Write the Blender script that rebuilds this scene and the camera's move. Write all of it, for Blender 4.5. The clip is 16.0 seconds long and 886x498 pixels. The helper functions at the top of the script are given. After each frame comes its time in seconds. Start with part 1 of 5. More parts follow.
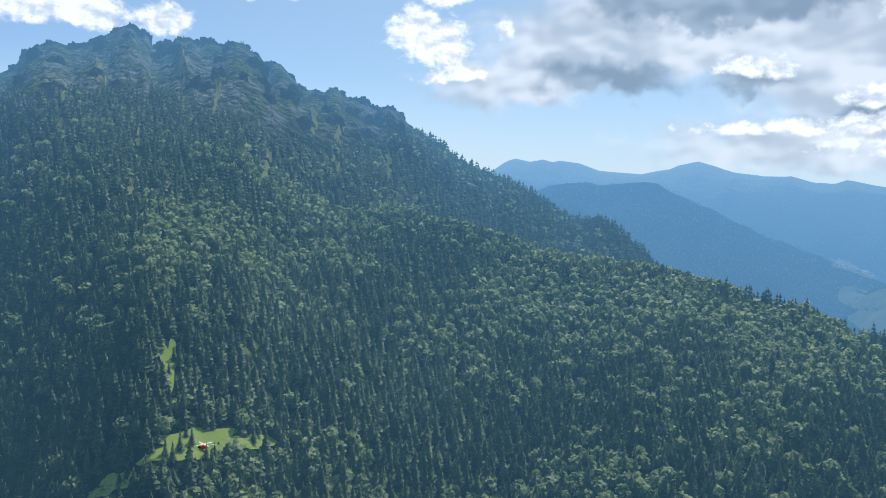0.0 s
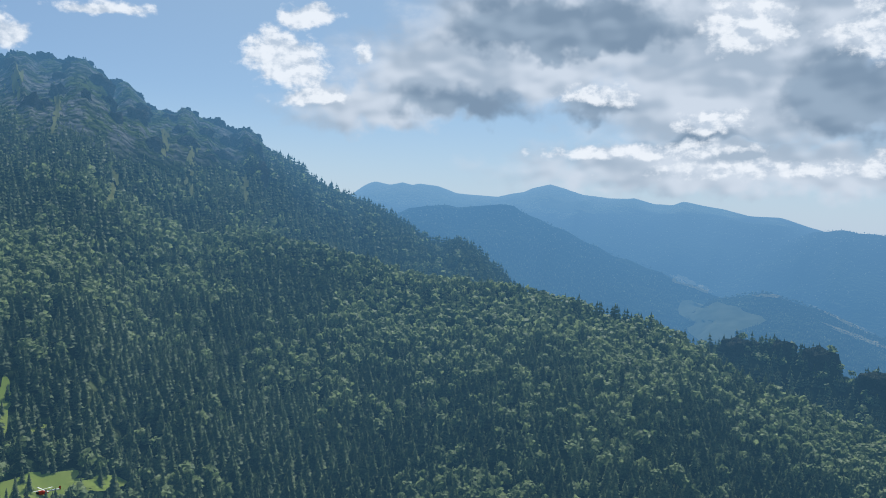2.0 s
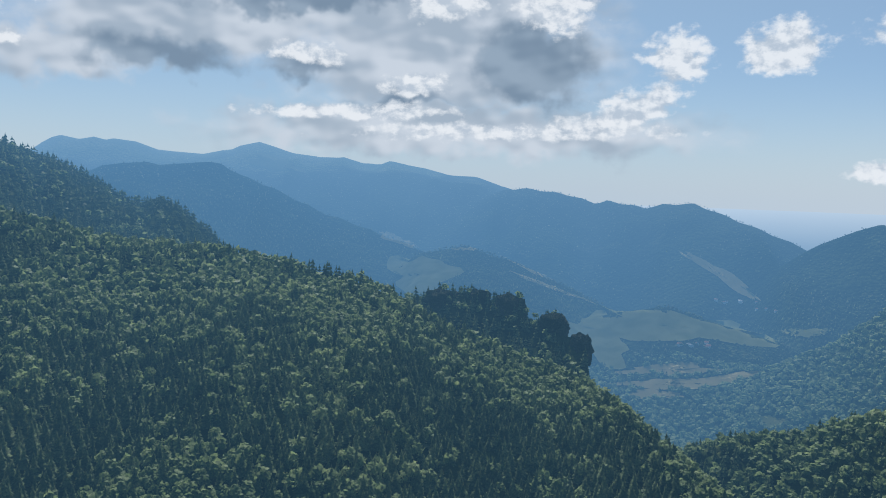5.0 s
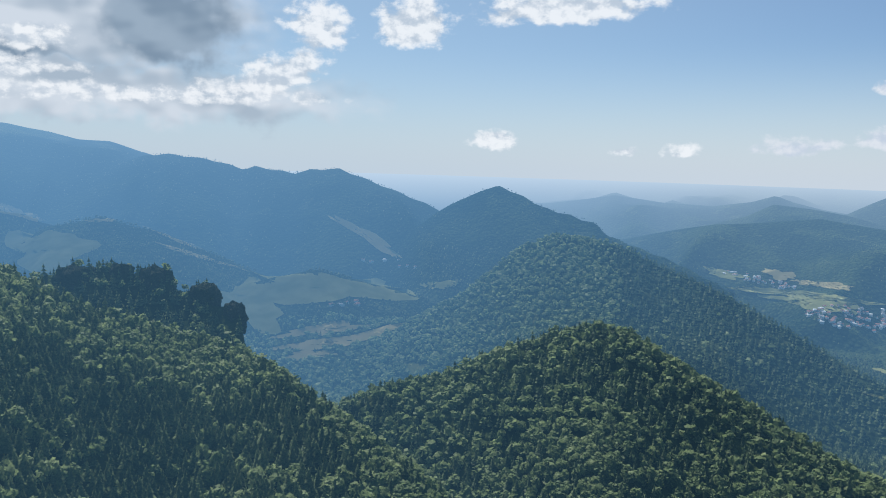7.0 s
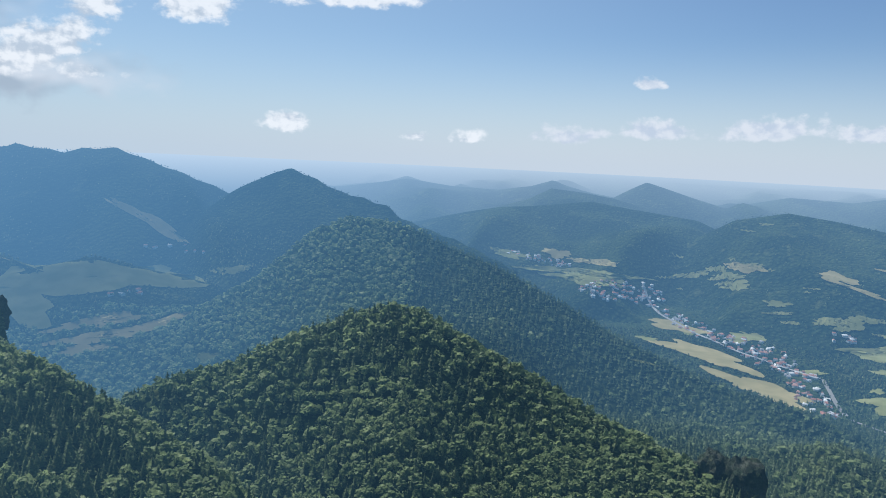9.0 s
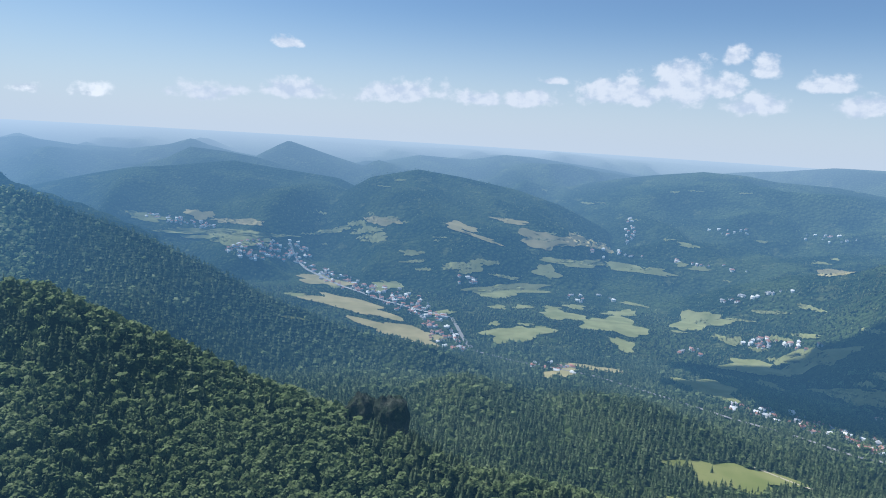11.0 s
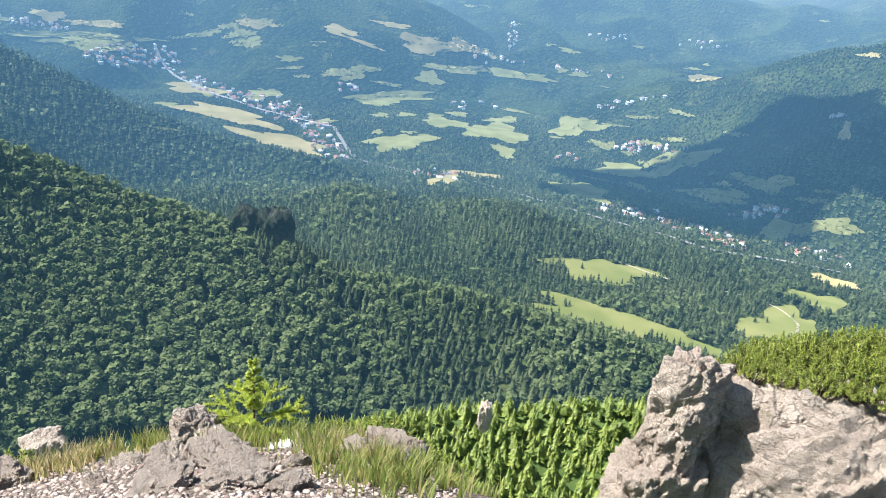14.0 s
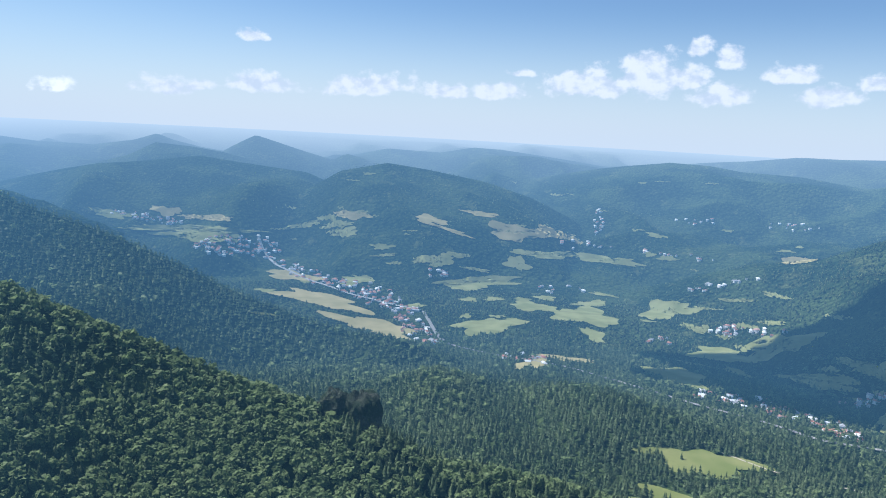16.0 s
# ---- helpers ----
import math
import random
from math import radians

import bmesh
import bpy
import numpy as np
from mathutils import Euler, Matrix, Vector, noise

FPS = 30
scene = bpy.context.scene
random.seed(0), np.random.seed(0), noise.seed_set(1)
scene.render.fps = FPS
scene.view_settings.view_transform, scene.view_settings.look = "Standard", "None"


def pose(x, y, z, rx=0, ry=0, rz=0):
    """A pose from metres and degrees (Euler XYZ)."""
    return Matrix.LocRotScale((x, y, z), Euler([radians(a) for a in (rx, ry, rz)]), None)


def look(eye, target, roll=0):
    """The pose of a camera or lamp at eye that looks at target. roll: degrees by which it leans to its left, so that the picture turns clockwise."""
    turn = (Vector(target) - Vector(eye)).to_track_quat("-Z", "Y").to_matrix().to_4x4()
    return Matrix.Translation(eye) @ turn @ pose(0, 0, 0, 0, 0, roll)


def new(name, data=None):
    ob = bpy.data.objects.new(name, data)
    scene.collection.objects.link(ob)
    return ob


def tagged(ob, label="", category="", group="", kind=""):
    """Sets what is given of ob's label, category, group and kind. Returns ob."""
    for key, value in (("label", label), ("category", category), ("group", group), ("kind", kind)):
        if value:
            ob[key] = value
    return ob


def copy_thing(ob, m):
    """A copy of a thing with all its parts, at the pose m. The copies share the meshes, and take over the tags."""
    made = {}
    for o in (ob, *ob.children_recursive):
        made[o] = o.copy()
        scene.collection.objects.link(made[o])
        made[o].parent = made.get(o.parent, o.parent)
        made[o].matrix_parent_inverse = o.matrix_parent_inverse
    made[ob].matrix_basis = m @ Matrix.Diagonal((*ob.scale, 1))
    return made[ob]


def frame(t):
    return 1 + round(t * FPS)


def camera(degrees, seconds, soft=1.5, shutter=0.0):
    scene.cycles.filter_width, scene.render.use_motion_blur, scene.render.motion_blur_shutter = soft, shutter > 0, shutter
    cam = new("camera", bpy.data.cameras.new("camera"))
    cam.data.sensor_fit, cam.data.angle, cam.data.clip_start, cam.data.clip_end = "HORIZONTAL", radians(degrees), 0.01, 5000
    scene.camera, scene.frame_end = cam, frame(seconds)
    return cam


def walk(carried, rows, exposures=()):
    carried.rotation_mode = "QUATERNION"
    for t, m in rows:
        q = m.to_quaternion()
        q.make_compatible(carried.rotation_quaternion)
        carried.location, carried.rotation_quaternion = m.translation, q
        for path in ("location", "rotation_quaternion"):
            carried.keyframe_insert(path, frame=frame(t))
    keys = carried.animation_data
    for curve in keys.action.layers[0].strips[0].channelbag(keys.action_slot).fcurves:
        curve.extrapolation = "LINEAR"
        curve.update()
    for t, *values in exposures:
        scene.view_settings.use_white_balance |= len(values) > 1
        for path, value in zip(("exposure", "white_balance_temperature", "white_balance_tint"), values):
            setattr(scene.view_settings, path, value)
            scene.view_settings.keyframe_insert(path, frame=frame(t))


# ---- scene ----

# ======================= camera =======================
# A person on a rocky summit turns to the right with a phone at arm's length.
EYE, ARM = 1.6, 0.45
cam = camera(59.34, 16.0, soft=1.0)
TURNS = [  # seconds, yaw, pitch, roll in degrees
    (0.0, 0.0, -4.33, -2.12), (0.5, -3.14, -4.03, -2.02), (1.0, -6.08, -3.58, -1.68), (1.5, -8.5, -2.7, -1.62),
    (2.0, -10.23, -2.32, -1.76), (2.5, -11.47, -1.89, -1.8), (3.0, -14.16, -2.24, -2.27), (3.5, -20.41, -2.46, -2.27),
    (4.0, -25.95, -2.69, -2.1), (4.2, -27.15, -3.13, -2.18), (6.3, -44.61, -7.38, -1.4), (6.5, -48.33, -7.27, -1.48),
    (7.0, -56.69, -6.41, -1.76), (7.5, -60.43, -6.58, -2.63), (8.0, -63.1, -7.04, -2.93), (8.5, -67.16, -7.34, -2.95),
    (9.0, -71.76, -7.07, -2.75), (9.5, -75.53, -6.83, -2.69), (10.0, -83.5, -7.37, -3.51), (10.2, -87.01, -7.83, -3.59),
    (12.3, -105.09, -9.1, -2.9), (12.5, -105.57, -9.46, -2.9), (13.0, -106.45, -13.19, -2.7), (13.5, -107.16, -17.58, -3.23),
    (14.0, -106.05, -22.12, -4.76), (14.5, -103.32, -20.39, -5.02), (15.0, -101.78, -15.71, -4.08),
    (15.5, -102.81, -10.5, -3.86), (16.0, -99.83, -9.06, -3.05)]
EXPOSURES = [(0.0, 0.9, 5900, 10), (1.0, 0.84, 5950, 10), (2.0, 0.6, 5950, 10), (3.5, 0.4, 5950, 10), (6.5, 0.6, 6100, 10), (9.5, 0.6, 5850, 10), (12.5, 0.72, 5600, 10), (13.3, 1.0, 5900, 10),
             (14.0, 1.4, 6150, 10), (14.6, 1.4, 6000, 10), (15.5, 0.85, 5700, 10), (16.0, 0.8, 5600, 10)]
walk(cam, [(t, pose(-ARM * math.sin(radians(yaw)), ARM * math.cos(radians(yaw)), EYE, 90 + pitch, roll, yaw))
           for t, yaw, pitch, roll in TURNS], EXPOSURES)

STAND = (ARM * math.sin(radians(104.0)), ARM * math.cos(radians(104.0)))  # where the eye is when it looks down at the summit edge

# ======================= sky and sun =======================
SUN_AZ, SUN_EL = 26.0, 52.0


def toward(az, el):
    a, e = radians(az), radians(el)
    return Vector((math.sin(a) * math.cos(e), math.cos(a) * math.cos(e), math.sin(e)))


sun_data = bpy.data.lights.new("sun", "SUN")
sun_data.energy, sun_data.angle, sun_data.color = 5.0, radians(0.6), (1.0, 0.95, 0.86)
sun = new("sun", sun_data)
sun.matrix_world = look(toward(SUN_AZ, SUN_EL) * 3000, (0, 0, 0))

world = bpy.data.worlds.new("sky")
scene.world = world
world.use_nodes = True


class Nodes:
    """Short hand for a node tree: n("Type", socket=value or another node's output)."""

    def __init__(self, tree):
        self.tree = tree
        tree.nodes.clear()

    def __call__(self, kind, ins=(), **props):
        node = self.tree.nodes.new(kind)
        for key, value in props.items():
            setattr(node, key, value)
        for key, value in dict(ins).items():
            if isinstance(value, bpy.types.NodeSocket):
                self.tree.links.new(value, node.inputs[key])
            else:
                node.inputs[key].default_value = value
        return node

    def math(self, op, a, b=0.0, c=0.0, clamp=False):
        node = self("ShaderNodeMath", {0: a, 1: b, 2: c}, operation=op, use_clamp=clamp)
        return node.outputs[0]

    def ramp(self, fac, stops, mode="LINEAR"):
        node = self("ShaderNodeValToRGB", {"Fac": fac})
        node.color_ramp.interpolation = mode
        els = node.color_ramp.elements
        while len(els) < len(stops):
            els.new(0.5)
        for e, (p, c) in zip(els, stops):
            e.position, e.color = p, (*c, 1)
        return node.outputs["Color"]

    def mix(self, fac, a, b, blend="MIX"):
        node = self("ShaderNodeMix", {0: fac}, data_type="RGBA", blend_type=blend)
        for key, value in ((6, a), (7, b)):
            if isinstance(value, bpy.types.NodeSocket):
                self.tree.links.new(value, node.inputs[key])
            else:
                node.inputs[key].default_value = (*value, 1)
        return node.outputs[2]

    def noise(self, vec, scale, detail=3.0, rough=0.55, dist=0.0):
        return self("ShaderNodeTexNoise", {"Vector": vec, "Scale": scale, "Detail": detail, "Roughness": rough, "Distortion": dist}).outputs["Fac"]

    def smooth(self, value, a, b, lo=0.0, hi=1.0):
        node = self("ShaderNodeMapRange", {"Value": value, 1: a, 2: b, 3: lo, 4: hi}, interpolation_type="SMOOTHSTEP")
        return node.outputs[0]


# Clouds in the sky: azimuth, elevation, half width, half height, lean, weight
CLOUD_VEIL = [(14.1, 10.8, 14, 4.4, 0.05, 1.0), (31, 8.8, 14, 6, 0, 1.0), (5.4, 8.0, 8, 2.6, 0.05, 0.9), (25, 13.5, 20, 5.0, 0, 1.5), (32, 3.8, 20, 2.8, 0, 1.0), (22, 20, 26, 6, 0, 1.0)]
CLOUD_CORES = [(18.8, 13.4, 11.0, 3.0, -0.02, 1.35), (37.5, 8.4, 5.5, 4.6, -0.05, 1.15), (10.9, 8.0, 7.5, 2.0, -0.04, 0.75), (20.8, 7.9, 3.7, 1.4, 0.04, 0.6), (34, 13, 3, 3, 0, 0.4), (28, 5.9, 6, 0.8, 0, 0.5)]
CLOUDS_WHITE = [(31.0, 13.0, 3.4, 2.6, 0.1, 0.75), (-1.4, 10.4, 3.6, 3.0, -0.2, 1.0), (4.1, 11.35, 1.0, 1.1, 0.1, 0.8), (0.5, 8.2, 3.2, 0.9, 0.09, 0.8), (0.0, 13.6, 2.6, 1.4, 0.1, 0.8), (29.0, 7.1, 2.9, 1.3, 0, 0.8),
                (21.3, 8.9, 3.2, 1.2, 0.04, 0.7), (45, 5.8, 4.0, 1.8, 0.3, 0.95), (47.6, 8.7, 2.6, 2.6, -0.1, 1.0), (39, 12.5, 3, 3, 0, 0.7), (25.0, 5.0, 8.2, 0.9, 0.03, 0.7), (35, 3.9, 12, 1.1, 0.03, 0.6)]
CLOUDS_HIGH = [(54.4, 9.3, 3.0, 2.7, -0.06, 1.0), (65.5, 10.9, 7.4, 2.0, 0.05, 1.05), (-26.7, 10.6, 6.6, 1.9, 0.02, 0.95), (-19.4, 10.7, 2.0, 1.7, 0.1, 0.9), (-13.8, 12.9, 4, 0.7, 0.09, 0.8),
               (-36, 11, 7, 2.5, 0, 0.8), (60.4, 1.5, 1.9, 0.9, 0.03, 0.6), (69.7, 1.14, 1.4, 0.6, 0.03, 0.6), (73.7, 1.16, 1.8, 0.6, 0.03, 0.6)]
CLOUDS_LOW = [(86.4, 5.4, 1.4, 0.7, 0.02, 0.9), (80.9, 1.5, 3.4, 1.0, 0.04, 0.75), (86.8, 2.1, 2.9, 1.2, 0.04, 0.85), (94.4, 2.3, 4.5, 1.2, 0.06, 0.9), (100.0, 2.3, 2.7, 0.9, 0.05, 0.85),
              (103.7, 2.4, 3.1, 1.1, 0.05, 0.9), (110.1, 3.1, 4.0, 1.7, 0.05, 1.1), (114.1, 3.8, 3.0, 2.6, 0.04, 1.0), (116.5, 3.9, 2.3, 1.5, 0.04, 1.0)]
CLOUDS_RIGHT = [(105.0, 3.9, 1.4, 0.5, 0.05, 0.8), (117.5, 6.1, 1.0, 1.1, 0.03, 0.9), (119.5, 5.2, 1.2, 1.3, 0.03, 0.9), (123.3, 4.3, 2.5, 1.1, 0.03, 1.0), (118.9, 2.8, 2.6, 1.3, 0.04, 0.95),
                (125.6, 3.0, 2.5, 1.2, 0.03, 0.9), (128.4, 3.8, 1.8, 0.9, 0.03, 0.9), (132.4, 3.6, 3.2, 1.3, 0.14, 0.95), (130.3, 6.7, 1.5, 0.9, 0, 0.9), (133.3, 6.8, 2.2, 2.2, 0.22, 1.0), (139, 5.5, 5, 3, 0, 0.9)]

n = Nodes(world.node_tree)
sky = n("ShaderNodeTexSky", sky_type="NISHITA", sun_disc=False, sun_elevation=radians(SUN_EL), sun_rotation=radians(SUN_AZ),
        altitude=1300.0, air_density=1.0, dust_density=0.7, ozone_density=1.6)
direction = n("ShaderNodeTexCoord").outputs["Generated"]
sep = n("ShaderNodeSeparateXYZ", {0: direction})
az_node = n.math("MULTIPLY", n.math("ARCTAN2", sep.outputs[0], sep.outputs[1]), 180 / math.pi)
el_node = n.math("MULTIPLY", n.math("ARCSINE", sep.outputs[2]), 180 / math.pi)
polar = n("ShaderNodeCombineXYZ", {0: az_node, 1: el_node, 2: 0.0}).outputs[0]
wobble = n("ShaderNodeVectorMath", {0: n("ShaderNodeTexNoise", {"Vector": polar, "Scale": 0.45, "Detail": 3.0}).outputs["Color"], 1: (0.5, 0.5, 0.5)}, operation="SUBTRACT")
bent = n("ShaderNodeVectorMath", {0: polar, 1: n("ShaderNodeVectorMath", {0: wobble.outputs[0], "Scale": 4.0}, operation="SCALE").outputs[0]}, operation="ADD").outputs[0]
nearly = n("ShaderNodeVectorMath", {0: polar, 1: n("ShaderNodeVectorMath", {0: wobble.outputs[0], "Scale": 1.0}, operation="SCALE").outputs[0]}, operation="ADD").outputs[0]


def cover(blobs, where, flat=1.0):
    """How much cloud: each bank is a soft oval, flatter below than above."""
    total = None
    for az, el, wa, we, lean, weight in blobs:
        d = n("ShaderNodeSeparateXYZ", {0: n("ShaderNodeVectorMath", {0: where, 1: (az, el, 0)}, operation="SUBTRACT").outputs[0]})
        up = n.math("MULTIPLY", n.math("SUBTRACT", d.outputs[1], n.math("MULTIPLY", d.outputs[0], lean)), 1 / we)
        up = n.math("MAXIMUM", up, n.math("MULTIPLY", up, -flat))
        d = n("ShaderNodeVectorMath", {0: n("ShaderNodeCombineXYZ", {0: n.math("MULTIPLY", d.outputs[0], 1 / wa), 1: up}).outputs[0]}, operation="LENGTH").outputs["Value"]
        v = n.math("MULTIPLY", n.math("SUBTRACT", 1.0, d), weight)
        total = v if total is None else n.math("MAXIMUM", total, v)
    return total


def puffs(shift, scale, detail, rough=0.62):
    v = n("ShaderNodeMapping", {"Vector": polar, "Location": shift, "Scale": scale}).outputs[0]
    return n.noise(v, 1.0, detail, rough)


puff, puff_up = puffs((0, 0, 0), (0.20, 0.34, 1), 10.0), puffs((-0.10, -0.20, 0), (0.20, 0.34, 1), 7.0)
fine, fine_up = puffs((3, 0, 0), (0.7, 0.9, 1), 8.0, 0.58), puffs((2.8, -0.42, 0), (0.7, 0.9, 1), 6.0, 0.58)
relief = n.math("SUBTRACT", puff, puff_up)
fine_relief = n.math("SUBTRACT", fine, fine_up)
soft_relief = n.math("SUBTRACT", puffs((1, 0, 0), (0.11, 0.19, 1), 3.0, 0.5), puffs((0.95, -0.12, 0), (0.11, 0.19, 1), 3.0, 0.5))
lump = n.math("SUBTRACT", puff, 0.5)
fine_lump = n.math("SUBTRACT", fine, 0.5)
veil_d = n.math("ADD", cover(CLOUD_VEIL, bent, 1.3), n.math("MULTIPLY", lump, 0.8))
core_d = n.math("ADD", cover(CLOUD_CORES, bent, 1.5), n.math("MULTIPLY", lump, 0.45))
white_d = n.math("ADD", cover(CLOUDS_WHITE + CLOUDS_HIGH, nearly, 1.5), n.math("ADD", n.math("MULTIPLY", lump, 1.2), n.math("MULTIPLY", fine_lump, 1.3)))
low_d = n.math("ADD", cover(CLOUDS_LOW + CLOUDS_RIGHT, nearly, 2.0), n.math("MULTIPLY", fine_lump, 1.7))
# air: paler toward the horizon, where dust lies
low = n.smooth(el_node, -2.0, 9.0, 1.0, 0.0)
air = n.mix(1.0, sky.outputs[0], (0.055, 0.059, 0.062), "MULTIPLY")
air = n.mix(n.math("MULTIPLY", low, 0.92), air, (0.405, 0.445, 0.485))
glare = n("ShaderNodeVectorMath", {0: direction, 1: tuple(toward(SUN_AZ, SUN_EL))}, operation="DOT_PRODUCT").outputs["Value"]
air = n.mix(n.smooth(glare, 0.3, 0.85, 0.0, 0.65), air, (0.25, 0.34, 0.405))
veil_c = n.mix(n.smooth(soft_relief, -0.07, 0.07), (0.27, 0.315, 0.36), (0.44, 0.465, 0.49))
core_c = n.mix(n.smooth(soft_relief, -0.06, 0.09), (0.14, 0.19, 0.245), (0.21, 0.265, 0.32))
white_c = n.mix(n.smooth(n.math("ADD", relief, fine_relief), -0.2, 0.12), (0.36, 0.40, 0.44), (0.60, 0.60, 0.59))
low_c = n.mix(n.smooth(fine_relief, -0.18, 0.12), (0.37, 0.41, 0.465), (0.57, 0.565, 0.56))
low_c = n.mix(n.math("MULTIPLY", low, 0.5), low_c, (0.40, 0.435, 0.485))
both = n.mix(n.smooth(veil_d, -0.12, 0.5, 0.0, 0.95), air, veil_c)
both = n.mix(n.smooth(core_d, 0.0, 0.55, 0.0, 0.95), both, core_c)
both = n.mix(n.smooth(white_d, 0.02, 0.42, 0.0, 0.92), both, white_c)
both = n.mix(n.smooth(low_d, 0.05, 0.5, 0.0, 0.88), both, low_c)
bg = n("ShaderNodeBackground", {"Color": both, "Strength": 1.0})
n("ShaderNodeOutputWorld", {"Surface": bg.outputs[0]})


# ======================= land form =======================
def lattice(ix, iy, seed):
    v = np.sin(ix * 127.1 + iy * 311.7 + seed * 74.7) * 43758.5453
    return v - np.floor(v)


def value_noise(x, y, seed=0):
    ix, iy = np.floor(x), np.floor(y)
    fx, fy = x - ix, y - iy
    fx, fy = fx * fx * (3 - 2 * fx), fy * fy * (3 - 2 * fy)
    a, b = lattice(ix, iy, seed), lattice(ix + 1, iy, seed)
    c, d = lattice(ix, iy + 1, seed), lattice(ix + 1, iy + 1, seed)
    return (a + (b - a) * fx) * (1 - fy) + (c + (d - c) * fx) * fy - 0.5


def fbm(x, y, seed=0, octaves=4):
    total, amp = 0.0, 1.0
    for k in range(octaves):
        total = total + amp * value_noise(x * 2 ** k, y * 2 ** k, seed + k)
        amp *= 0.5
    return total


RIDGES = []


def ridge(crest, far, near_slope, far_slope=0.6, trees=0.0, rough=1.0):
    """A ridge: crest as (azimuth, elevation) seen from the summit, its distance as (azimuth, metres), and the fall to both sides."""
    a, e = np.array(crest).T
    fa, fr = np.array(far).T
    grid = np.arange(a[0], a[-1] + 0.01, 0.5)
    z = np.interp(grid, fa, fr) * np.tan(np.radians(np.interp(grid, a, e)))
    wide = np.convolve(np.pad(z, 12, "edge"), np.hanning(27)[1:-1] / np.hanning(27).sum(), "valid")
    RIDGES.append((a, e, fa, fr, near_slope, far_slope, trees, rough, grid, wide))


# the rocky massif with its torn crest
ridge([(-62, 5), (-40, 5), (-29.5, 6.4), (-28.8, 6.8), (-28.4, 7.4), (-28.0, 8.0), (-27.5, 8.3), (-26.4, 8.7), (-25.5, 8.45), (-24.7, 8.7), (-23.9, 9.1), (-23.3, 9.5), (-22.8, 9.8),
       (-22.3, 10.15), (-21.9, 10.2), (-21.5, 10.0), (-21.3, 9.7), (-20.9, 9.85), (-20.7, 9.6), (-20.5, 9.0), (-20.0, 9.25), (-19.4, 9.3), (-18.8, 9.7), (-18.1, 9.85), (-17.6, 9.55),
       (-17.3, 9.45), (-16.8, 9.7), (-16.3, 9.5), (-15.7, 9.45), (-15.0, 9.8), (-14.5, 9.7), (-14.0, 9.25), (-13.5, 9.1), (-12.9, 8.35), (-12.4, 8.6), (-11.9, 8.5), (-11.4, 8.0),
       (-10.9, 7.5), (-10.5, 6.9), (-8.8, 6.75), (-8.35, 7.15), (-7.7, 6.95), (-7.2, 6.5), (-6.4, 6.35), (-4.8, 5.65), (-4.2, 5.95), (-3.3, 5.6), (-2.7, 4.75), (-2.2, 4.4), (-0.3, 3.5),
       (1.1, 2.4), (3.3, 1.5), (5.0, 0.9), (6.7, 0.1), (7.9, -0.65), (9.4, -1.6), (10.2, -1.7), (11.2, -1.4), (12.1, -1.7), (13.0, -2.3), (14.3, -3.4), (15.3, -4.2), (18, -8), (24, -20)],
      [(-62, 1500), (-22, 1500), (-2, 1420), (15, 1250), (24, 1150)], 0.39, 0.7, 2)
# wooded spur in front of it, running down to the ravine
ridge([(-55, -14), (-40, -6), (-30, -2.0), (-15, -0.6), (-9.2, -0.5), (-3.4, -1.3), (2.0, -2.3), (9.1, -4.1), (15.5, -4.6), (19.0, -5.3), (25.5, -6.7), (28, -7.7), (30.9, -9.5),
       (35.5, -11.2), (42.1, -13.6), (45.2, -15.3), (47.7, -17.2), (53.3, -20.7), (57.7, -24.1), (70, -34)],
      [(-55, 1100), (-30, 1050), (2, 930), (19, 860), (30, 800), (42, 740), (50, 640), (58, 540), (70, 430)], 0.30, 0.5, 9)
# rock towers
ridge([(22, -14), (27.5, -9.2), (29.3, -7.9), (32.3, -7.4), (37.3, -7.9), (37.8, -9.1), (40.0, -9.0), (40.6, -10.2), (42.2, -10.5), (42.6, -13.5), (46, -18), (52, -26)],
      [(22, 1000), (37, 960), (43, 900), (52, 860)], 0.75, 1.2, 6)
# green near hill and its long flank
ridge([(40, -24), (47, -18.6), (49.6, -17.6), (52.6, -16.2), (56.5, -15.6), (59.7, -14.1), (63.8, -12.4), (67.9, -11.2), (70.9, -11.6), (75.2, -13.9), (79.6, -15.9), (84.3, -18.1),
       (91, -20.5), (97.1, -22.5), (101.7, -24.3), (108.7, -25.0), (118.0, -26.2), (126.9, -27), (140, -29)],
      [(40, 850), (68, 900), (80, 840), (95, 750), (110, 680), (127, 620), (140, 600)], 0.52, 0.5, 8)
# darker hill behind
ridge([(40, -19), (48.9, -14.2), (54.5, -11.6), (58.4, -9.6), (61.2, -7.1), (62.7, -5.9), (65.2, -4.9), (67.7, -5.1), (70.2, -5.6), (72.3, -6.6), (76.2, -8.0),
       (81.3, -10.4), (85.6, -12.5), (89.7, -14.1), (93.6, -15.1), (97.3, -15.6), (104, -17.5), (112, -20)],
      [(40, 1650), (66, 1700), (81, 1600), (97, 1450), (112, 1400)], 0.48, 0.6, 6)
# low dark wood in the middle distance
ridge([(88, -22), (93, -19.5), (96.1, -18.6), (100.3, -17.5), (102.9, -18.0), (105.5, -18.5), (109.8, -18.0), (113.7, -18.1), (118.0, -19.1), (122.2, -20.1), (126.3, -20.8), (140, -22)],
      [(88, 1200), (105, 1230), (126, 1120), (140, 1100)], 0.13, 0.4, 8)
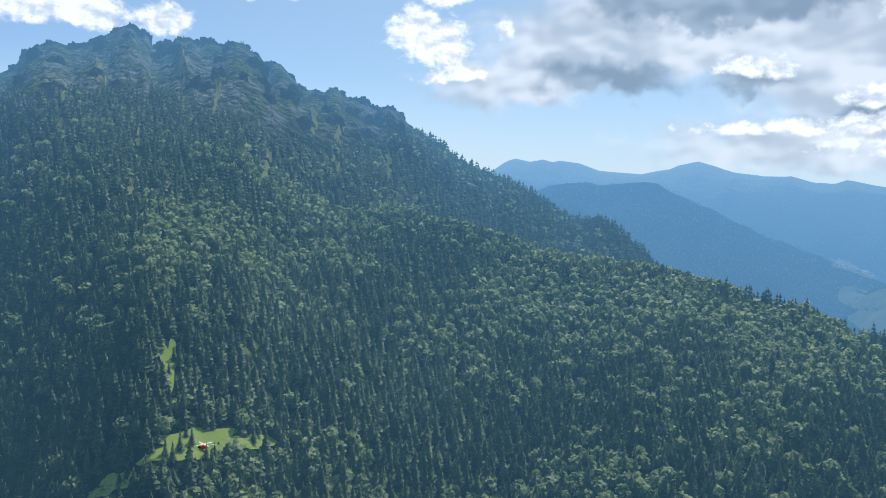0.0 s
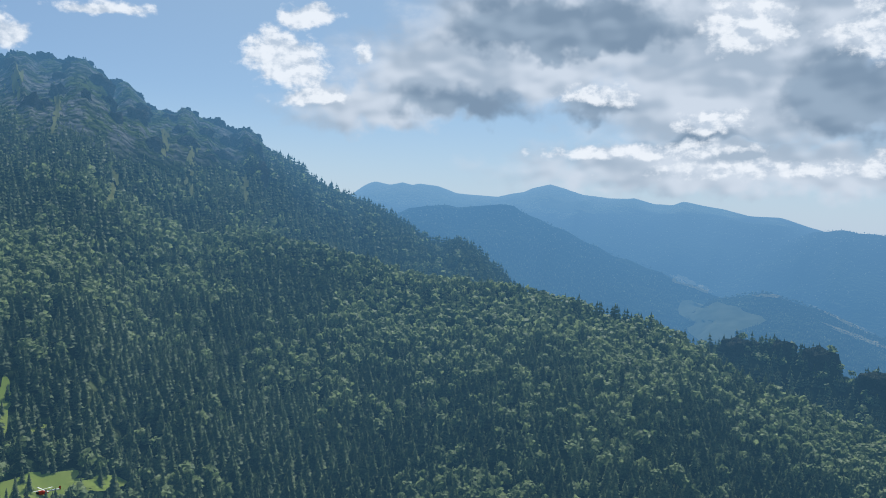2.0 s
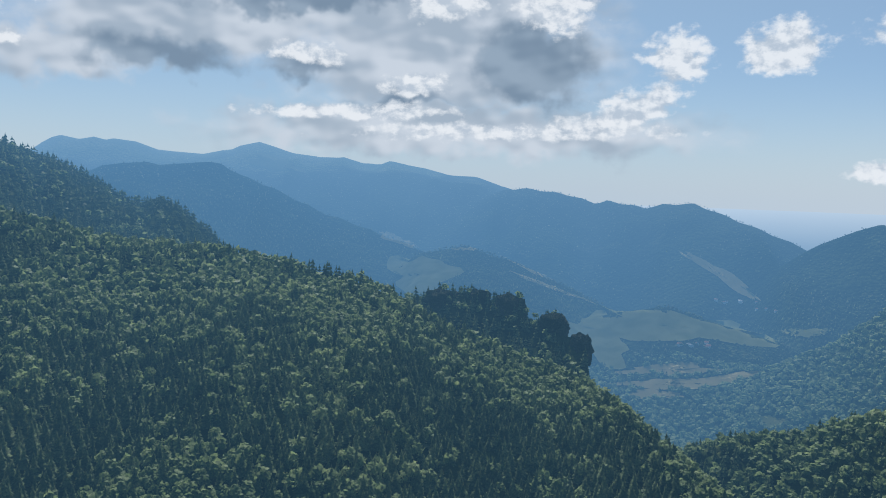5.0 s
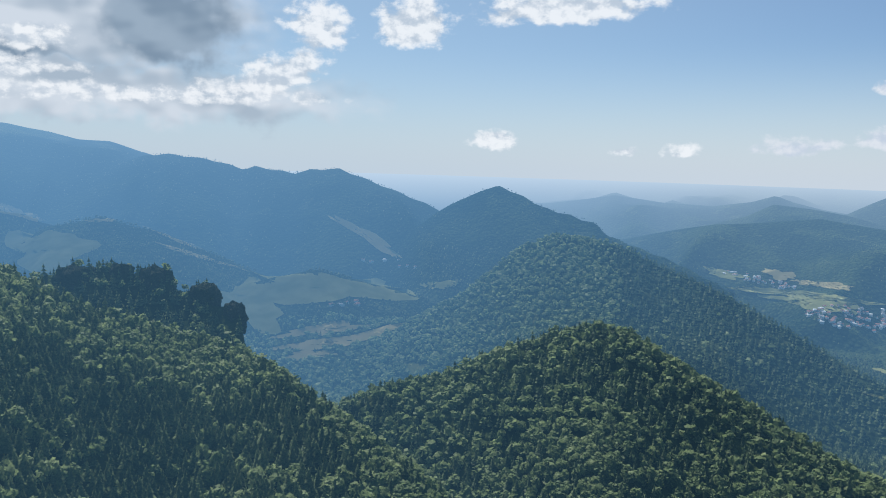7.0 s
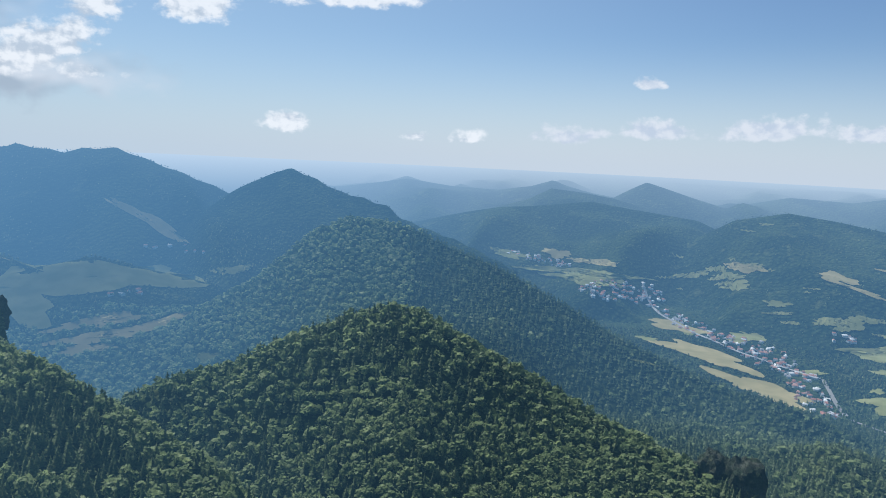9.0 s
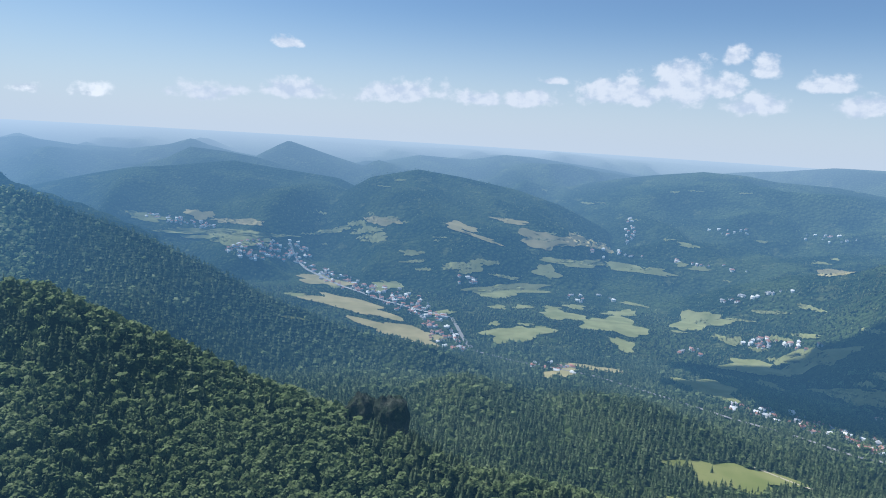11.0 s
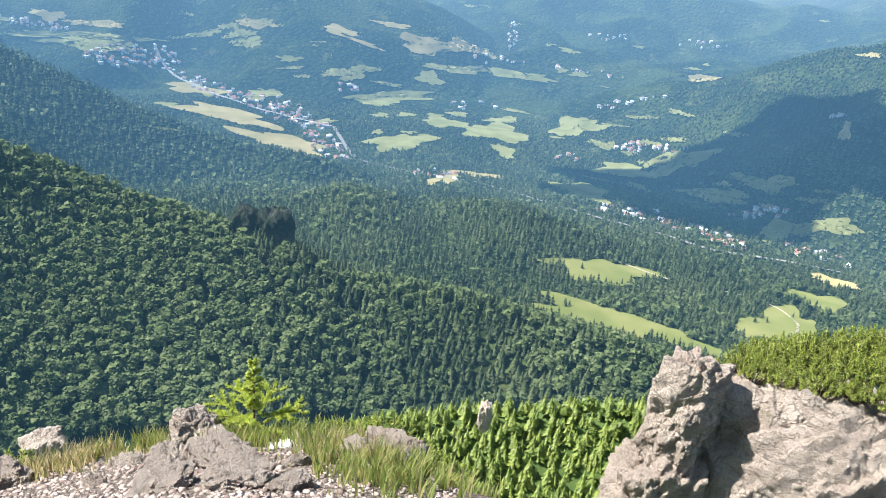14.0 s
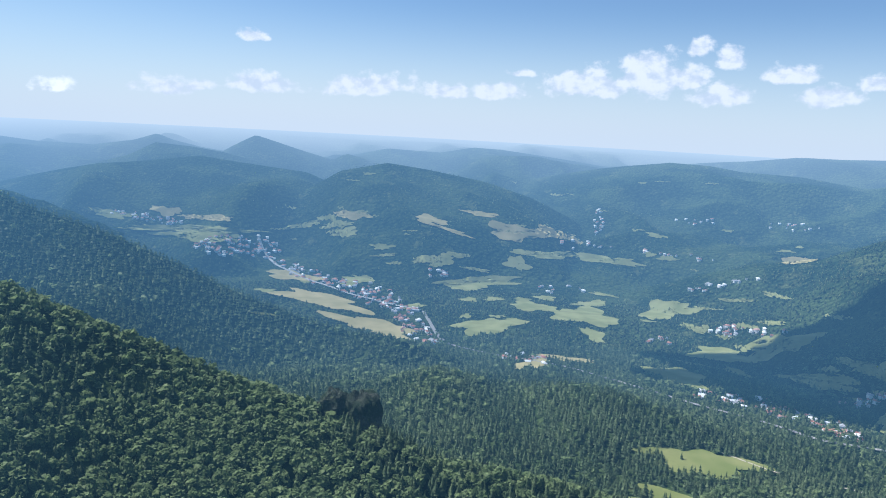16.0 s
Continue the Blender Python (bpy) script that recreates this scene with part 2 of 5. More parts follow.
# conical hill
ridge([(46, -10), (53.7, -5.6), (56.3, -3.7), (57.9, -2.8), (59.4, -2.0), (60.8, -1.6), (62.2, -2.1), (64.3, -3.1), (66.0, -3.5), (68.0, -4.1),
       (68.9, -4.9), (71.5, -5.8), (73.6, -6.5), (78, -8.5)], [(46, 2500), (61, 2600), (78, 2350)], 0.42, 0.6)
# long ridge on the skyline, its left and its right half
ridge([(-62, 1), (0, 0.5), (3.5, 1.55), (4.2, 2.1), (4.7, 2.4), (5.2, 2.57), (6.3, 2.36), (7.2, 2.55), (7.9, 2.37), (8.4, 2.5), (9.8, 2.35), (11.2, 1.86), (12.0, 1.8), (14.2, 1.67), (15.4, 1.95),
       (16.1, 2.05), (16.7, 2.34), (18.0, 2.65), (19.3, 2.37), (20.4, 2.0), (22.2, 1.75), (24.0, 1.87), (25.4, 1.42), (26.6, 1.38), (27.4, 1.75), (28.8, 1.4), (31.9, 0.8), (33.6, 0.7), (36.1, 0.0), (42, -2.5), (50, -5)], [(-62, 3700), (18, 3600), (50, 3400)], 0.42, 0.6)
ridge([(30, -2.5), (34.5, -0.6), (36.1, -0.1), (37.3, 0.0), (40.1, -0.3), (42.5, -0.9), (43.2, -0.7), (45.9, -1.1), (47.2, -0.8), (49.2, -0.7), (51.4, -1.5), (54.1, -2.5), (56.6, -3.5), (62, -6)],
      [(30, 3200), (49, 2950), (62, 2800)], 0.45, 0.6)
# wooded ridge before it, with pastures at its foot
ridge([(2, -2), (6.7, 0.1), (7.7, 0.6), (8.9, 0.8), (10.5, 0.95), (11.3, 0.77), (14.4, 1.1), (15.4, 1.05), (16.8, 0.3), (18.7, -0.43), (21.0, -1.5), (22.5, -2.2), (25.0, -3.0), (27.8, -4.1), (29.4, -4.6), (32.2, -5.8), (37, -8)],
      [(2, 2500), (15, 2500), (37, 2250)], 0.48, 0.5)
ridge([(22, -10), (27.6, -6.6), (29.3, -5.2), (31.3, -4.7), (33.0, -4.4), (36.3, -5.3), (40.4, -7.0), (44.4, -8.7), (48, -11)], [(22, 2050), (33, 2150), (48, 2050)], 0.30, 0.4)
ridge([(36, -12), (41.2, -9.6), (44.4, -8.7), (47.6, -8.1), (50.9, -8.9), (54.3, -9.7), (58, -11)], [(36, 1950), (58, 1950)], 0.30, 0.25)
# hills on the far side of the valley
ridge([(66, -6), (72, -4.6), (76.2, -3.7), (79.4, -3.4), (82.8, -3.0), (86.4, -3.4), (90.2, -3.9), (94, -5.4), (98, -8)], [(66, 3500), (98, 3400)], 0.30, 0.5)
ridge([(84, -8), (90.2, -5.0), (92.5, -3.6), (95.9, -2.9), (99.0, -3.3), (103.1, -3.9), (106.5, -4.8), (109.9, -6.3), (111.2, -7.4), (114, -9)], [(84, 3150), (114, 3100)], 0.36, 0.5)
ridge([(82, -4), (84.8, -2.3), (85.7, -1.8), (86.5, -1.4), (87.9, -1.8), (89.6, -2.3), (93, -3.2)], [(82, 4050), (93, 4050)], 0.4, 0.5)
ridge([(60, -2.6), (64.3, -2.8), (67, -2.4), (69.2, -2.0), (72.5, -2.4), (75.9, -2.5), (78.4, -2.1), (79.9, -1.6), (81, -2.0), (82.8, -2.4), (87, -3)], [(60, 4200), (87, 4200)], 0.4, 0.5)
ridge([(75, -4), (78.1, -3.1), (79.8, -2.2), (82.2, -2.4), (84.3, -2.7), (88, -3.6)], [(75, 3800), (88, 3800)], 0.4, 0.5)
ridge([(102, -5), (106, -3.6), (109.7, -2.8), (112.9, -2.2), (116.1, -1.7), (118.9, -1.8), (120.9, -2.1), (124.7, -2.1), (130, -2.8), (140, -2.6)], [(102, 3800), (140, 3700)], 0.3, 0.5)
ridge([(112, -2.5), (120.1, -1.4), (124.2, -0.9), (129.6, -0.7), (135.1, -0.1), (150, 0.2)], [(112, 4350), (150, 4200)], 0.3, 0.5)
ridge([(88, -3.2), (93.3, -2.5), (95.9, -1.9), (99.7, -2.0), (102.2, -1.5), (104.7, -1.6), (108.8, -2.0), (114, -2.6)], [(88, 4250), (114, 4250)], 0.3, 0.5)
ridge([(112, -12), (118.8, -9.4), (122.3, -8.3), (126.4, -7.5), (129.5, -6.0), (132.8, -4.8), (135.6, -4.1), (150, -2)], [(112, 2450), (126, 2350), (150, 2100)], 0.34, 0.4)
# low hills receding into the haze of the plain
ridge([(62, -3.2), (64.3, -2.7), (65.4, -2.55), (67.7, -2.3), (69.2, -1.8), (70.8, -2.25), (72.4, -2.5), (73.2, -2.2), (74.4, -2.5), (77, -3.0)], [(62, 4350), (77, 4350)], 0.4, 0.5)
ridge([(78.5, -2.6), (79.7, -1.95), (80.3, -1.5), (81.1, -1.55), (83.1, -2.3), (84, -2.6)], [(78, 4520), (84, 4520)], 0.45, 0.5)
ridge([(87, -2.9), (89.5, -2.5), (92.6, -2.2), (95.0, -1.9), (96.6, -2.0), (98.5, -1.95), (101.5, -1.5), (104.2, -1.5), (106, -1.8), (108.4, -1.8), (113, -2.4)], [(87, 4480), (113, 4480)], 0.35, 0.5)
ridge([(60, -1.9), (66, -1.5), (72, -1.75), (79, -1.4), (84, -1.7), (88.4, -1.3), (92.5, -1.35), (100.4, -1.2), (104.1, -1.4), (105.9, -1.0), (109.4, -1.2), (113.3, -1.25), (120, -1.4)], [(60, 4760), (120, 4760)], 0.35, 0.3)
# the ground that falls from the summit itself, with the bright spur below it
ridge([(92, -40), (98.8, -36.5), (101.6, -34.4), (107.3, -33.3), (114.3, -32.3), (121.0, -31), (126.5, -30), (140, -28), (150, -30)],
      [(92, 150), (107, 170), (126, 190), (150, 160)], 0.63, 0.95, 4)

FLOOR_R = np.array([0, 60, 200, 330, 420, 560, 680, 800, 1000, 1250, 1700, 2400, 3000, 3500, 4000, 4400, 4870, 5200])
FLOOR_Z = np.array([-20, -70, -192, -300, -365, -402, -408, -412, -418, -428, -476, -484, -470, -405, -318, -215, -84, -84])


def summit(x, y):
    """The stony summit: gently falling to a rim, steep beyond it."""
    x, y = x - STAND[0], y - STAND[1]
    r, az = np.hypot(x, y), np.degrees(np.arctan2(x, y))
    rim = np.interp(az, [60, 74, 80, 100, 106, 110, 150], [4.2, 4.5, 4.7, 4.6, 4.0, 3.2, 3.0])
    return np.where(r < rim, -0.52 * np.maximum(r - 1.3, 0), -0.52 * (rim - 1.3) - 0.97 * (r - rim))


def height(az, r):
    """Height of the bare ground at an azimuth (degrees, to the right of north) and a distance."""
    az, r = np.broadcast_arrays(np.asarray(az, float), np.asarray(r, float))
    x, y = r * np.sin(np.radians(az)), r * np.cos(np.radians(az))
    roll_ = np.clip((r - 1200) / 800, 0, 1) * np.clip((4700 - r) / 600, 0.05, 1)
    z = np.interp(r, FLOOR_R, FLOOR_Z) + 26 * roll_ * fbm(x / 420, y / 420, 3, 3)
    z = np.maximum(z, summit(x, y))
    gully = fbm(az * 0.13, r / 700, 11, 2)
    lumps = fbm(x / 190, y / 190, 21, 3)
    spurs = 1.0 - 4.0 * np.abs(value_noise(az * 0.13 + r / 1900, r / 2400, 31)) + 0.25 - np.abs(value_noise(az * 0.5 - r / 900, r / 900, 37))
    across = 1.0 - 4.0 * np.abs(value_noise(x / 520 + 3, y / 520, 33)) + 0.5 - 2.0 * np.abs(value_noise(x / 230, y / 230 + 5, 35))
    spurs = spurs + (across - spurs) * np.clip((az - 56) / 12, 0, 1)
    flutes = 0.5 - 2 * np.abs(value_noise(az * 0.75 + r / 300, r / 420, 41)) + 0.4 * (0.5 - 2 * np.abs(value_noise(az * 1.9, r / 300, 43)))
    for k, (a, e, fa, fr, s_near, s_far, trees, rough, grid, wide) in enumerate(RIDGES):
        if not ((az > a[0]) & (az < a[-1])).any():
            continue
        rc = np.interp(az, fa, fr)
        zc = EYE + rc * np.tan(np.radians(np.interp(az, a, e, left=-60, right=-60))) - trees
        d = r - rc
        away = np.clip(np.abs(d) / 160, 0, 1)
        soft = EYE + np.interp(az, grid, wide) - trees
        zc = np.where((az > a[0]) & (az < a[-1]), zc + (np.minimum(soft, zc + 60) - zc) * np.clip((np.abs(d) - 40) / 360, 0, 1), zc)
        small = np.clip(rc / 800, 0.15, 1)
        face = zc + np.where(d < 0, d * s_near, -d * s_far) + away * rough * small * (22 * gully + 16 * lumps)
        if k == 0:
            face = face + 15 * np.clip((np.abs(d) - 8) / 60, 0, 1) * np.clip((r - 1050) / 150, 0, 1) * flutes
        face = face + np.clip((rc - 1350) / 900, 0, 1) * np.clip((np.abs(d) - 15) / 260, 0, 1) * 62 * rough * spurs
        z = np.maximum(z, face)
    return z


def spot(az, r, lift=0.0):
    a = radians(az)
    return Vector((r * math.sin(a), r * math.cos(a), float(height(az, r)) + lift))


AZ_FINE = np.concatenate([np.arange(-60.0, -31, 0.35), np.arange(-31, 24, 0.19), np.arange(24, 140, 0.3), np.arange(140, 170.01, 0.5)])


def az_index(az):
    return np.clip(np.searchsorted(AZ_FINE, np.asarray(az) - 0.1), 0, len(AZ_FINE) - 1)


RINGS = np.concatenate([np.geomspace(1.2, 100, 60)[:-1], np.linspace(100, 300, 30)[:-1], np.arange(300, 1240, 10.0), np.arange(1240, 1530, 5.0), np.arange(1530, 2000, 10.0), np.arange(2000, 4901, 25)])
FIELD = height(AZ_FINE[:, None], RINGS[None, :])
ELEV = np.degrees(np.arctan2(FIELD - EYE, RINGS[None, :]))
SEEN = np.maximum.accumulate(ELEV, axis=1)


def seen_at(az, el):
    """Distance at which the ground first rises to an elevation in a direction."""
    i = int(az_index(az))
    j = int(np.searchsorted(SEEN[i], el))
    if j <= 0 or j >= len(RINGS):
        return None
    a, b = SEEN[i, j - 1], SEEN[i, j]
    f = 0.0 if b <= a else (el - a) / (b - a)
    return float(RINGS[j - 1] + f * (RINGS[j] - RINGS[j - 1]))


# ======================= materials =======================
def material(name):
    m = bpy.data.materials.new(name)
    m.use_nodes = True
    return m, Nodes(m.node_tree)


def place(n):
    return n("ShaderNodeNewGeometry").outputs["Position"]


def finish(n, colour, rough=0.9, bump=None, strength=0.4, dist=0.3, spec=0.25):
    b = n("ShaderNodeBsdfPrincipled", {"Base Color": colour, "Roughness": rough, "Specular IOR Level": spec})
    if bump is not None:
        bm_node = n("ShaderNodeBump", {"Height": bump, "Strength": strength, "Distance": dist})
        n.tree.links.new(bm_node.outputs[0], b.inputs["Normal"])
    n("ShaderNodeOutputMaterial", {"Surface": b.outputs[0]})
    return b


def thin_leaf(n, tone):
    """Blades and needles: half of the light goes through them."""
    a = n("ShaderNodeBsdfPrincipled", {"Base Color": tone, "Roughness": 0.5})
    b = n("ShaderNodeBsdfTranslucent", {"Color": tone})
    n("ShaderNodeOutputMaterial", {"Surface": n("ShaderNodeMixShader", {0: 0.45, 1: a.outputs[0], 2: b.outputs[0]}).outputs[0]})


def leafy(name, dark, light, warm):
    """Foliage: every crown differs in tone, with finer mottling of twigs."""
    m, n = material(name)
    rnd = n("ShaderNodeNewGeometry").outputs["Random Per Island"]
    tree = n("ShaderNodeTexVoronoi", {"Vector": place(n), "Scale": 0.4}).outputs["Color"]
    rnd = n.math("ADD", n.math("MULTIPLY", rnd, 0.35), n.math("MULTIPLY", n("ShaderNodeSeparateColor", {0: tree}).outputs[0], 0.65))
    tone = n.mix(rnd, dark, light)
    tone = n.mix(n.smooth(n.noise(place(n), 0.012, 3.0), 0.52, 0.72, 0.0, 0.7), tone, warm)
    fine = n.noise(place(n), 1.1, 4.0, 0.7)
    tone = n.mix(n.smooth(fine, 0.35, 0.7, 0.0, 0.6), tone, n.mix(1.0, tone, (1.9, 1.8, 1.5), "MULTIPLY"))
    thin_leaf(n, tone)
    return m


def painted_haze(n, colour, rough=0.95, gloss=0.0):
    """Summer air as painted haze: blue emission mixed into the surface from 300 m on, paler with distance, stronger
    towards the sun.
    """
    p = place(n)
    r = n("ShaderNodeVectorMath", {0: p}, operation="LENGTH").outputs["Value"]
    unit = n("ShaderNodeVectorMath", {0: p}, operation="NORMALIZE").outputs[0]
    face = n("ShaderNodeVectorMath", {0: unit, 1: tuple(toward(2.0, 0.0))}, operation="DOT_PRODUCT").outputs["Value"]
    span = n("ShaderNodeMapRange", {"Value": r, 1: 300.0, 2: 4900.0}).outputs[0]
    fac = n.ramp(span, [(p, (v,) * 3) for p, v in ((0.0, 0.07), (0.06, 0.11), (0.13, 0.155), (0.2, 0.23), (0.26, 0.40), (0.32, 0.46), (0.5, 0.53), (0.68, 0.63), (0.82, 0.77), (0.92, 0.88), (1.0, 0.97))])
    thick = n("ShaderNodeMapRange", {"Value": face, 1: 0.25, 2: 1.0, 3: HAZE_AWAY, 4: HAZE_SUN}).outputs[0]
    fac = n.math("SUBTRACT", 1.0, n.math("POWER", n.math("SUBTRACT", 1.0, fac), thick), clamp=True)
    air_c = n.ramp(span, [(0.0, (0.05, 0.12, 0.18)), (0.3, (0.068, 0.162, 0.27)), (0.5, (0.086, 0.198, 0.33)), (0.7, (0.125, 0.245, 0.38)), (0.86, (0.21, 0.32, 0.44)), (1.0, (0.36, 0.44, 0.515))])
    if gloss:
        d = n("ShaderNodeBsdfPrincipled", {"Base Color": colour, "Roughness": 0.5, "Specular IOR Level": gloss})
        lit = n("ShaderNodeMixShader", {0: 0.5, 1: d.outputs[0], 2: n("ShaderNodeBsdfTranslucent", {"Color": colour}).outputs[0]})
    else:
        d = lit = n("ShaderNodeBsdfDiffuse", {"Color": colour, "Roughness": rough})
    # emission stands in for light scattered by the air
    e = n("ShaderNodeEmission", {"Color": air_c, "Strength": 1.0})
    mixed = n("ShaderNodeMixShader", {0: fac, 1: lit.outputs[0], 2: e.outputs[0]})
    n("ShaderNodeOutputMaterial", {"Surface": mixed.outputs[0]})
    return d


# strength of the painted haze away from the sun and towards it
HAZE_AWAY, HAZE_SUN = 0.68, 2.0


# foliage with distance haze painted over its own tones
def hazed_leaf(name, dark, light, scale=0.25, gloss=0.12, lo=0.5, hi=1.75):
    m, n = material(name)
    p = place(n)
    rnd = n("ShaderNodeNewGeometry").outputs["Random Per Island"]
    tree = n("ShaderNodeTexVoronoi", {"Vector": p, "Scale": 0.15}).outputs["Color"]
    rnd = n.math("ADD", n.math("MULTIPLY", rnd, 0.35), n.math("MULTIPLY", n("ShaderNodeSeparateColor", {0: tree}).outputs[0], 0.65))
    tone = n.mix(n.math("POWER", rnd, 1.5), dark, light)
    tone = n.mix(n.smooth(n.noise(p, 0.006, 4.0), 0.45, 0.65, 0, 0.5), tone, light)
    fine = n.noise(p, scale, 4.0, 0.7)
    tone = n.mix(n.smooth(fine, 0.35, 0.7), n.mix(1.0, tone, (lo, lo, lo), "MULTIPLY"), n.mix(1.0, tone, (hi, hi * 0.97, hi * 0.86), "MULTIPLY"))
    d = painted_haze(n, tone, gloss=gloss)
    b = n("ShaderNodeBump", {"Height": fine, "Strength": 0.6, "Distance": 0.25 / scale})
    n.tree.links.new(b.outputs[0], d.inputs["Normal"])
    return m


# land colours with the haze emission mixed in
def hazed_ground(name):
    m, n = material(name)
    p = place(n)
    cells = n("ShaderNodeTexVoronoi", {"Vector": p, "Scale": 0.075}).outputs["Distance"]
    tone = n.mix(n.smooth(cells, 0.0, 0.9), (0.045, 0.066, 0.028), (0.016, 0.03, 0.015))
    # stands of lighter beech, and drier slopes
    tone = n.mix(n.smooth(n.noise(p, 0.0045, 6.0, 0.62), 0.46, 0.6, 0, 0.75), tone, (0.075, 0.10, 0.036))
    tone = n.mix(n.smooth(n.noise(p, 0.012, 5.0, 0.65), 0.58, 0.66, 0, 0.5), tone, (0.14, 0.155, 0.06))
    # turf and bare rock above the tree line, which lies lower on the massif than on the grassy main ridge
    up = n("ShaderNodeSeparateXYZ", {0: p}).outputs[2]
    far_r = n("ShaderNodeVectorMath", {0: p}, operation="LENGTH").outputs["Value"]
    crag = n.noise(p, 0.02, 6.0, 0.7)
    streak = n.noise(n("ShaderNodeMapping", {"Vector": p, "Scale": (1.0, 1.0, 0.25)}).outputs[0], 0.05, 6.0, 0.7)
    bare = n.mix(n.smooth(n.math("ADD", crag, n.math("MULTIPLY", streak, 0.6)), 0.72, 0.86), (0.135, 0.175, 0.05), (0.24, 0.24, 0.225))
    bare = n.mix(n.smooth(n.noise(p, 0.03, 5.0, 0.7), 0.5, 0.58, 0, 0.8), bare, (0.05, 0.075, 0.03))
    turf = n.mix(n.smooth(n.noise(p, 0.006, 6.0, 0.6), 0.4, 0.6), (0.24, 0.28, 0.10), (0.36, 0.37, 0.17))
    edge = n.math("ADD", up, n.math("MULTIPLY", n.noise(p, 0.0035, 6.0, 0.65), 260.0))
    tone = n.mix(n.smooth(n.math("ADD", up, n.math("MULTIPLY", crag, 120.0)), 110.0, 190.0), tone, bare)
    tone = n.mix(n.math("MULTIPLY", n.smooth(edge, 160.0, 205.0), n.smooth(far_r, 2700.0, 3100.0)), tone, turf)
    d = painted_haze(n, tone)
    b = n("ShaderNodeBump", {"Height": n.math("ADD", cells, crag), "Strength": 1.0, "Distance": 8.0}, invert=True)
    n.tree.links.new(b.outputs[0], d.inputs["Normal"])
    return m


def meadow_mat(name, a, b, far=False):
    m, n = material(name)
    p = place(n)
    tone = n.mix(n.smooth(n.noise(p, 0.02, 5.0, 0.65), 0.35, 0.68), a, b)
    tone = n.mix(n.smooth(n.noise(p, 0.5 if not far else 0.08, 4.0, 0.7), 0.4, 0.7, 0, 0.35), tone, n.mix(1.0, tone, (0.6, 0.7, 0.6), "MULTIPLY"))
    # far fields carry the painted haze too
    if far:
        painted_haze(n, tone)
    else:
        finish(n, tone, 0.95, n.noise(p, 3.0, 4.0), 0.3)
    return m


def soil_mat():
    m, n = material("forest_floor")
    p = place(n)
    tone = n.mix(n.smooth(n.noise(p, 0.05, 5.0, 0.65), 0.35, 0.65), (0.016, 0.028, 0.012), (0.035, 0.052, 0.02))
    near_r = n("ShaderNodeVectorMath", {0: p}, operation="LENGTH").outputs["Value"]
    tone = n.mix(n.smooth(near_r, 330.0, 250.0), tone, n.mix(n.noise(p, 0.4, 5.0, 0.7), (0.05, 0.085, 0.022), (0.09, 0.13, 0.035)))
    # bare stony ground on the summit itself
    r = n("ShaderNodeVectorMath", {0: p}, operation="LENGTH").outputs["Value"]
    grit = n.noise(p, 30.0, 6.0, 0.75)
    stone = n.mix(n.smooth(grit, 0.35, 0.65), (0.09, 0.07, 0.055), (0.22, 0.18, 0.15))
    tone = n.mix(n.smooth(n.math("ADD", r, n.math("MULTIPLY", n.noise(p, 0.9, 4.0), 3.0)), 7.5, 6.4), tone, stone)
    finish(n, tone, 0.95, n.math("ADD", n.noise(p, 4.0, 5.0), grit), 0.9, 0.04)
    return m


